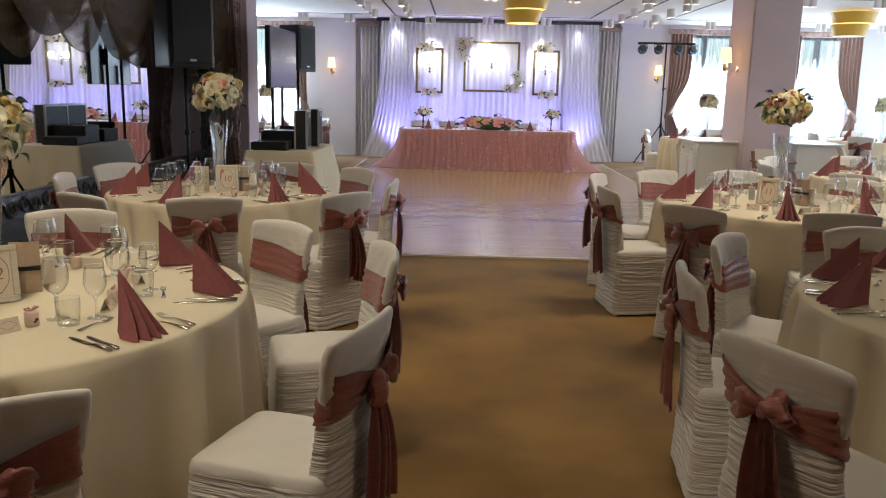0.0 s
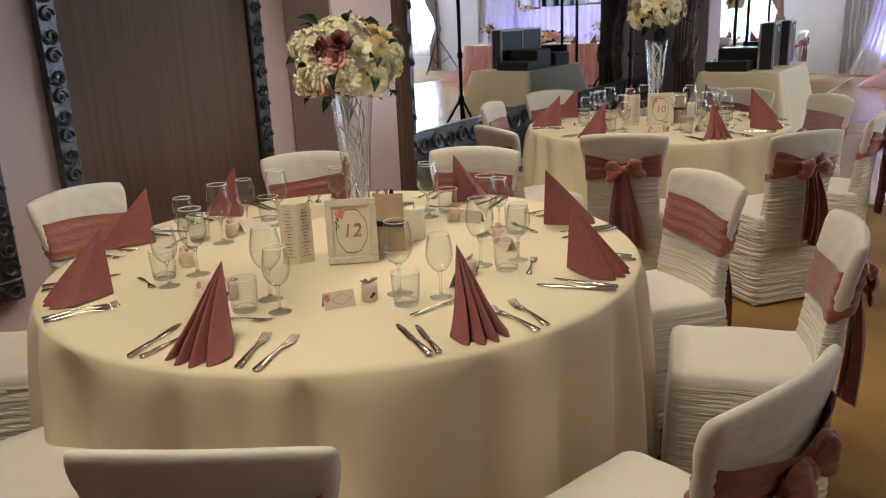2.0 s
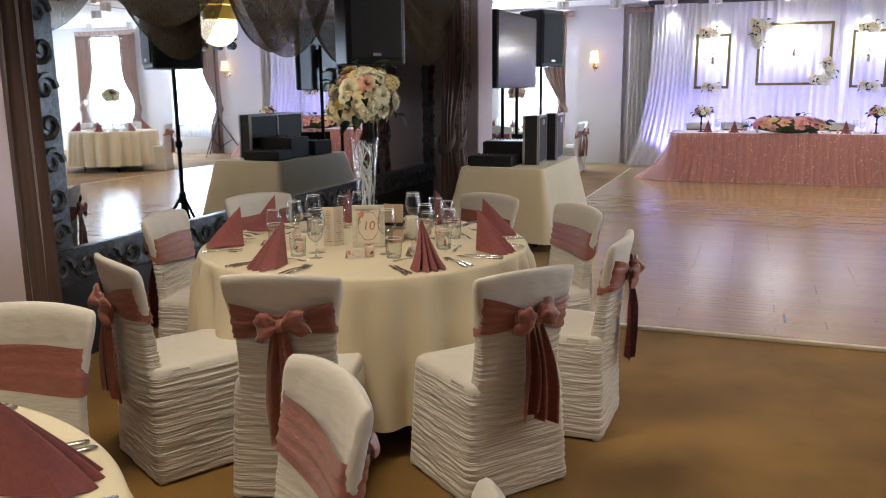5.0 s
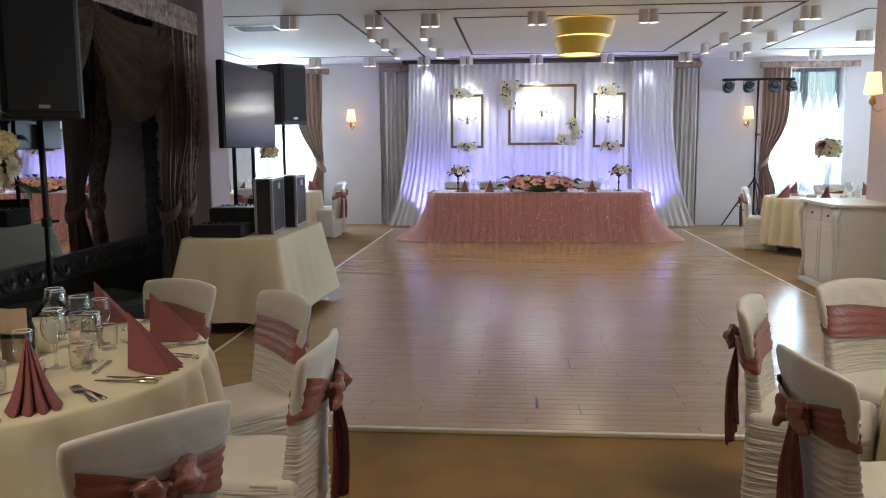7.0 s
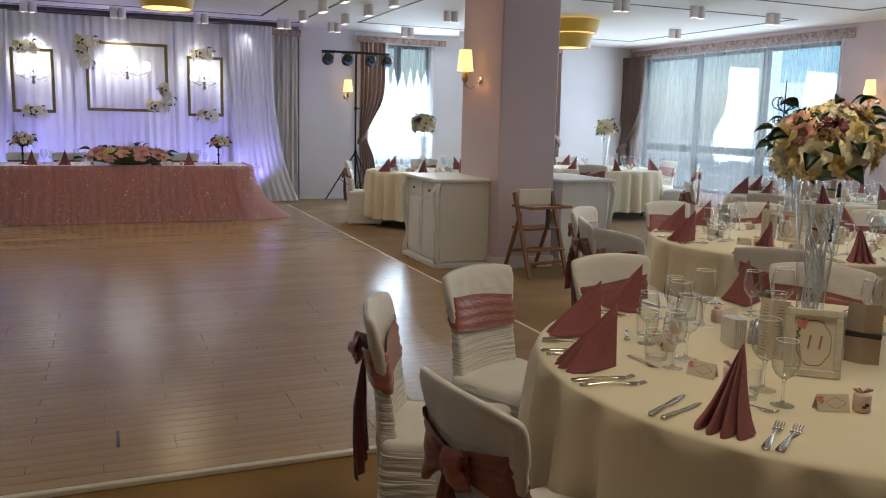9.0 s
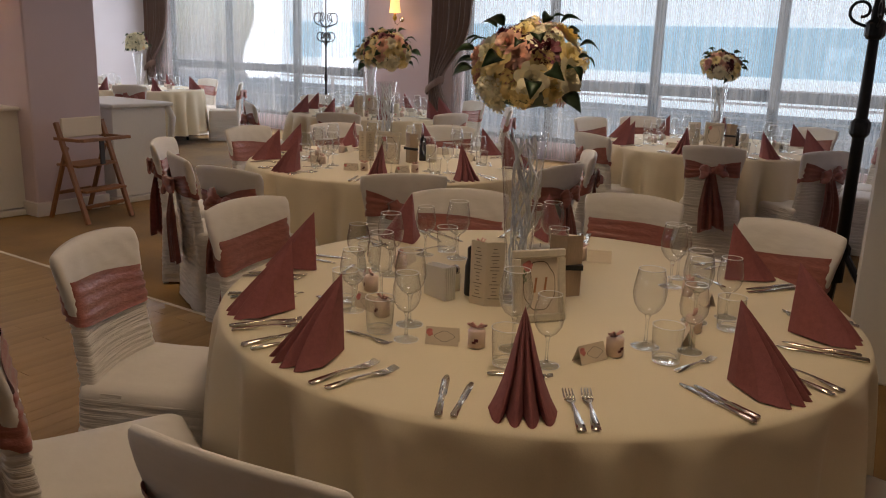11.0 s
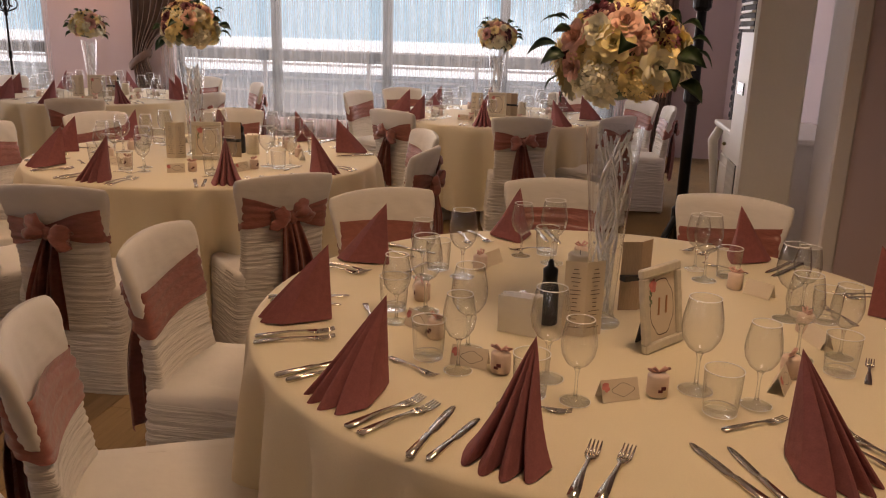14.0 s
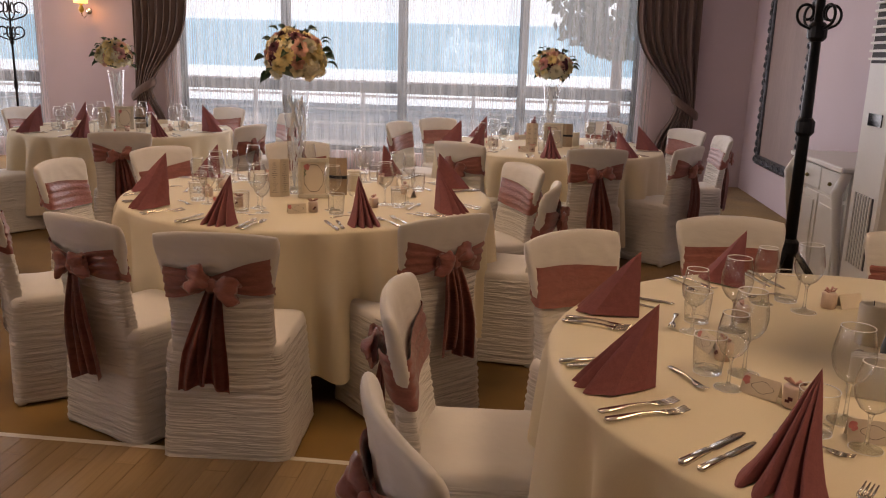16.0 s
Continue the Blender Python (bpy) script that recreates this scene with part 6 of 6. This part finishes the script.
sconce(pose(4.35, YB - 0.105, 1.86))
sconce(pose(XR - 0.005, 12.65, 1.9, 0, 0, -90))
lamp("sconce_glow", "POINT", (3.66, 11.82, 2.08), (3, 11, 0), 9, (1.0, 0.66, 0.3), 0.06)
lamp("sconce_glow", "POINT", (XR - 0.25, 12.65, 2.05), (3, 11, 0), 9, (1.0, 0.66, 0.3), 0.06)

# ---- window curtains ----
for _y0, _y1 in ((5.55, 11.65), (13.25, 18.6)):
    _c = thing("sheer_curtain", pose(XR - 0.08, _y0, 0, 0, 0, 90), "white sheer voile curtain drawn across the window", "curtain", "sheer curtains")
    drape("sheer_cloth", 0, _y1 - _y0, 0.03, 2.88, M_SHEER, int((_y1 - _y0) * 7), 0.03, _c, seed=_y0, rows=4)
    valance(pose(XR - 0.1, _y0 - 0.1, 2.84, 0, 0, 90), _y1 - _y0 + 0.2, 0.15)
for _y, _s in ((11.25, 1), (5.05, -1), (18.05, 1)):
    curtain("window_curtain", pose(XR - 0.16, _y, 0, 0, 0, 90), 0.75, 2.86, "dark taupe curtain drawn aside with a tieback", 0.95, M_BROWNDRAPE, 8, 0.06, swing=-_s if _y > 12 else (1 if _s < 0 else -1))
for _x, _s in ((4.62, 1), (-4.0, -1), (7.0, 1), (8.35, -1)):
    curtain("window_curtain", pose(_x, YB - 0.12, 0), 0.5, 2.9, "taupe satin curtain held by a pale tieback", 1.15, M_TAUPE, 6, 0.05, swing=_s)
for _l, _r, _b, _t in BACK_HOLES:
    valance(pose(_l - 0.25, YB - 0.05, 2.85), _r - _l + 0.5, 0.11)
    _c = thing("sheer_curtain", pose(_l - 0.05, YB - 0.05, 0), "bright white sheer curtain across a window", "curtain", "sheer curtains")
    drape("sheer_cloth", 0, _r - _l + 0.1, 0.4, 2.85, M_SHEER, 9, 0.02, _c, seed=_l, rows=3)


# ---- sideboards, high chair ----
def sideboard(m):
    ob = thing("sideboard", m, "white lacquered sideboard with curved front legs", "sideboard", "sideboards")
    part("top", boxed(-0.5, -0.33, 0.87, 0.5, 0.33, 0.905, 0.008), M_WHITEPAINT, ob)
    part("body", boxed(-0.46, -0.26, 0.06, 0.46, 0.31, 0.87, 0.004), M_WHITEPAINT, ob)
    part("base", boxed(-0.49, -0.32, 0.0, 0.49, 0.32, 0.05, 0.006), M_WHITEPAINT, ob)
    for k in range(2):
        x0 = -0.44 + 0.44 * k
        dr = part("drawer", boxed(x0 + 0.01, -0.275, 0.70, x0 + 0.43, -0.259, 0.85, 0.004), M_WHITEPAINT, ob)
        bm = bmesh.new()
        bmesh.ops.create_icosphere(bm, subdivisions=2, radius=0.013, matrix=pose(x0 + 0.22, -0.29, 0.77))
        part("knob", bm, M_OLDGOLD, dr)
        dd = part("door", boxed(x0 + 0.01, -0.275, 0.09, x0 + 0.43, -0.259, 0.68, 0.004), M_WHITEPAINT, ob)
        part("door_panel", boxed(x0 + 0.06, -0.283, 0.14, x0 + 0.38, -0.2745, 0.63, 0.004), M_WHITEPAINT, dd)
    for s in (-1, 1):
        part("curved_leg", tube(bmesh.new(), [(s * 0.46, -0.28, 0.87), (s * 0.47, -0.33, 0.76), (s * 0.46, -0.30, 0.5), (s * 0.45, -0.27, 0.25), (s * 0.46, -0.30, 0.1), (s * 0.46, -0.29, 0.05)], [0.03, 0.035, 0.026, 0.02, 0.024, 0.03], 10), M_WHITEPAINT, ob, smooth=True)


sideboard(pose(3.62, 12.0, 0, 0, 0, -90))
sideboard(pose(4.98, 11.85, 0, 0, 0, 90))
sideboard(pose(5.85, 4.78, 0, 0, 0, 180))

_hc = thing("high_chair", pose(4.18, 11.05, 0, 0, 0, 8), "brown beech folding child high chair by the column", "high chair")
for _s in (-1, 1):
    part("front_leg", box(bmesh.new(), -0.02, -0.016, 0, 0.02, 0.016, 0.86, 0.004), M_WOOD, _hc, m=pose(_s * 0.225, -0.24, 0, -20))
    part("rear_leg", box(bmesh.new(), -0.016, -0.016, 0, 0.016, 0.016, 0.66, 0.004), M_WOOD, _hc, m=pose(_s * 0.19, 0.24, 0, 22))
    part("tray_arm", boxed(_s * 0.225 - 0.015, -0.22, 0.665, _s * 0.225 + 0.015, 0.08, 0.69, 0.003), M_WOOD, _hc)
part("tray_bar", boxed(-0.24, -0.27, 0.67, 0.24, -0.22, 0.695, 0.004), M_WOOD, _hc)
part("seat", boxed(-0.2, -0.14, 0.45, 0.2, 0.12, 0.47, 0.004), M_WOOD, _hc)
part("footrest", boxed(-0.21, -0.22, 0.25, 0.21, -0.08, 0.27, 0.004), M_WOOD, _hc)
part("lower_bar", boxed(-0.19, -0.2, 0.12, 0.19, -0.175, 0.15, 0.003), M_WOOD, _hc)
part("rear_bar", boxed(-0.17, 0.16, 0.2, 0.17, 0.185, 0.23, 0.003), M_WOOD, _hc)
part("backrest", boxed(-0.2, 0.02, 0.68, 0.2, 0.045, 0.84, 0.008), M_PAPER, _hc, "pale cloth backrest")
part("crotch_strap", boxed(-0.02, -0.2, 0.47, 0.02, -0.185, 0.67), M_CASE, _hc)

# ---- scroll stand and air conditioner, window side ----


def scroll_stand(x, y, h, tri_r=0.3, heavy=True):
    ob = thing("scroll_stand", pose(x, y, 0), "black wrought iron stand with scrolled arms on a tripod", "stand", "wrought iron stands")
    r = 0.034 if heavy else 0.014
    part("pole", tube(bmesh.new(), [(0, 0, 0.3), (0, 0, h * 0.55), (0, 0, h)], [r, r * 0.9, r * 0.5], 12), M_BLACKMETAL, ob, smooth=True)
    for z in (0.47, h * 0.5, h * 0.72):
        bm = bmesh.new()
        lathe(bm, [(r, z - 0.05), (r * 1.5, z - 0.03), (r * 1.5, z + 0.03), (r, z + 0.05)], 14)
        part("collar", bm, M_BLACKMETAL, ob)
    for k in range(3):
        a = 2 * math.pi * k / 3 + 0.2
        part("leg", tube(bmesh.new(), [(0.02 * math.cos(a), 0.02 * math.sin(a), 0.47), (tri_r * math.cos(a), tri_r * math.sin(a), 0.02)], 0.02 if heavy else 0.012, 8), M_BLACKMETAL, ob)
    for tier, (z, s) in enumerate(((h * 0.76, 0.75), (h * 0.87, 1.0))):
        for k in range(4):
            a = math.pi / 2 * k + 0.3
            pts = []
            for i in range(20):
                u = i / 19
                ang = -1.4 + 6.2 * u
                rr = 0.085 * s * (1 - 0.55 * u)
                pts.append(((0.10 * s + rr * math.cos(ang)) * math.cos(a), (0.10 * s + rr * math.cos(ang)) * math.sin(a), z + rr * math.sin(ang)))
            part("scroll_arm", tube(bmesh.new(), [(0.01 * math.cos(a), 0.01 * math.sin(a), z - 0.12 * s)] + pts, 0.008, 6), M_BLACKMETAL, ob, smooth=True)
    return ob


scroll_stand(5.12, 5.42, 2.3, 0.34)
scroll_stand(8.6, 12.4, 2.1, 0.22, False)

_ac = thing("air_conditioner", pose(4.62, 5.07, 0, 0, 0, -90), "white floor-standing air conditioner with dark louvres", "air conditioner")
part("body", boxed(-0.18, -0.18, 0.0, 0.08, 0.18, 1.95, 0.012), M_WHITEPAINT, _ac)
part("upper_outlet", boxed(-0.184, -0.15, 1.5, -0.176, 0.15, 1.86), M_GROOVE, _ac)
for _k in range(9):
    part("louvre", boxed(-0.2, -0.15, 1.515 + 0.038 * _k, -0.182, 0.15, 1.527 + 0.038 * _k), M_WHITEPAINT, _ac, m=pose(0, 0, 0))
part("lower_grille", boxed(-0.184, -0.12, 0.5, -0.176, 0.12, 0.86), M_GROOVE, _ac)
for _k in range(7):
    part("grille_bar", boxed(-0.19, -0.105 + 0.033 * _k, 0.5, -0.183, -0.092 + 0.033 * _k, 0.86), M_WHITEPAINT, _ac)
part("display", boxed(-0.186, -0.08, 1.2, -0.178, 0.08, 1.26), M_SCREEN, _ac)

# ---- further tables at the back ----
FAR = [((4.45, 14.9), 0.80, [(3.45, 15.3), (5.5, 15.4), (4.9, 16.0)]), ((-3.95, 16.6), 0.85, [(-2.75, 16.55), (-2.85, 17.3), (-3.9, 15.3)]), ((7.9, 15.5), 0.93, [(7.0, 14.45), (9.0, 14.5), (6.6, 15.5), (8.0, 16.9), (9.3, 15.6)])]
for _k, (_cen, _R, _backs) in enumerate(FAR):
    round_table(*_cen, _R, 20 + _k, "ivory cloth on a round table near the windows")
    for _j, (_x, _y) in enumerate(_backs):
        chair_at(CHAIRS[_j % 3], _x, _y, *_cen)
    lay_table(*_cen, _R, (20, 110, 200, 250, 310), 40 + _k)
    copy_thing(P_VASE, pose(_cen[0], _cen[1], ZT))
    copy_thing(P_BOUQUETS[(_k % 2) * 2], pose(_cen[0], _cen[1], 1.42, 0, 0, 50 * _k))

# ---- outside ----
structure("ground", boxed(-60, -60, -0.5, 90, 90, -0.3), M_GROUND, "pale paving outside the windows", "ground")
# Facade and glass bands emit their own daylight to brighten the window view.
_b = thing("far_building", pose(34, 18, -0.3), "pale modern block with blue-green glass bands, glowing to stand for daylight", "building")
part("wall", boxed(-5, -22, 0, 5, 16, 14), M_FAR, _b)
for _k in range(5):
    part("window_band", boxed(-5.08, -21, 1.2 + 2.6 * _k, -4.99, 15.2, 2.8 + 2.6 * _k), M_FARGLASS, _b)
_r = thing("railing", pose(15, 0, -0.3), "white terrace railing outside", "railing")
for _k in range(4):
    part("rail", boxed(-0.02, -2, 0.5 + 0.25 * _k, 0.02, 24, 0.54 + 0.25 * _k), M_TRIM, _r)
for _k in range(14):
    part("post", boxed(-0.03, -2 + 2 * _k, 0, 0.03, -1.94 + 2 * _k, 1.3), M_TRIM, _r)


def far_tree(x, y, h, seed):
    ob = thing("tree", pose(x, y, -0.3), "leafy green tree outside the window", "tree", "trees outside")
    rng = random.Random(seed)
    bm = bmesh.new()
    tube(bm, [(0, 0, 0), (0.05, 0, h * 0.3), (0, 0.05, h * 0.6)], [0.16, 0.11, 0.05], 8)
    for k in range(6):
        a = k * 1.1
        tube(bm, [(0.03, 0, h * 0.3 + 0.05 * h * k / 2), (h * 0.14 * math.cos(a), h * 0.14 * math.sin(a), h * (0.5 + 0.05 * k))], [0.05, 0.02], 6)
    part("trunk", bm, M_WOOD, ob)
    vs, fs = [], []
    for k in range(2600):
        a, z = rng.uniform(0, 6.28), rng.uniform(-1, 1)
        rr = h * 0.3 * math.sqrt(max(0, 1 - z * z)) * rng.uniform(0.55, 1.0) * (1 + 0.35 * nz(math.cos(a) * 2, math.sin(a) * 2, z * 2 + seed))
        c = Vector((rr * math.cos(a), rr * math.sin(a), h * 0.66 + z * h * 0.33))
        u = Vector((rng.uniform(-1, 1), rng.uniform(-1, 1), rng.uniform(-1, 1))).normalized() * 0.13
        w = u.orthogonal().normalized() * 0.09
        i = len(vs)
        vs += [c - u, c + w, c + u, c - w]
        fs.append((i, i + 1, i + 2, i + 3))
    me = bpy.data.meshes.new("crown")
    me.from_pydata(vs, [], fs)
    me.materials.append(M_TREELEAF)
    new("crown", me).parent = ob


M_TREELEAF = mat("tree_leaf", (0.08, 0.14, 0.05), 0.6, var=0.4, scale=2, bump=0)
far_tree(19, 5.2, 5.5, 1)
far_tree(20, 2.0, 6.0, 2)

# ---- loose ends: the patterns for copies go, the floor boards come last ----
def remove_thing(ob):
    for o in (*ob.children_recursive, ob):
        bpy.data.objects.remove(o)


for _p in CHAIRS:
    remove_thing(_p)
planks()
for _p in (P_BIG, P_SMALL, P_TUMBLER, P_FORK, P_SFORK, P_KNIFE, P_SKNIFE, P_CARD, P_FAVOUR, P_VASE, P_SPRAY, P_RUNNER, P_SMALLB, *P_NAPKINS, *P_BOUQUETS):
    remove_thing(_p)
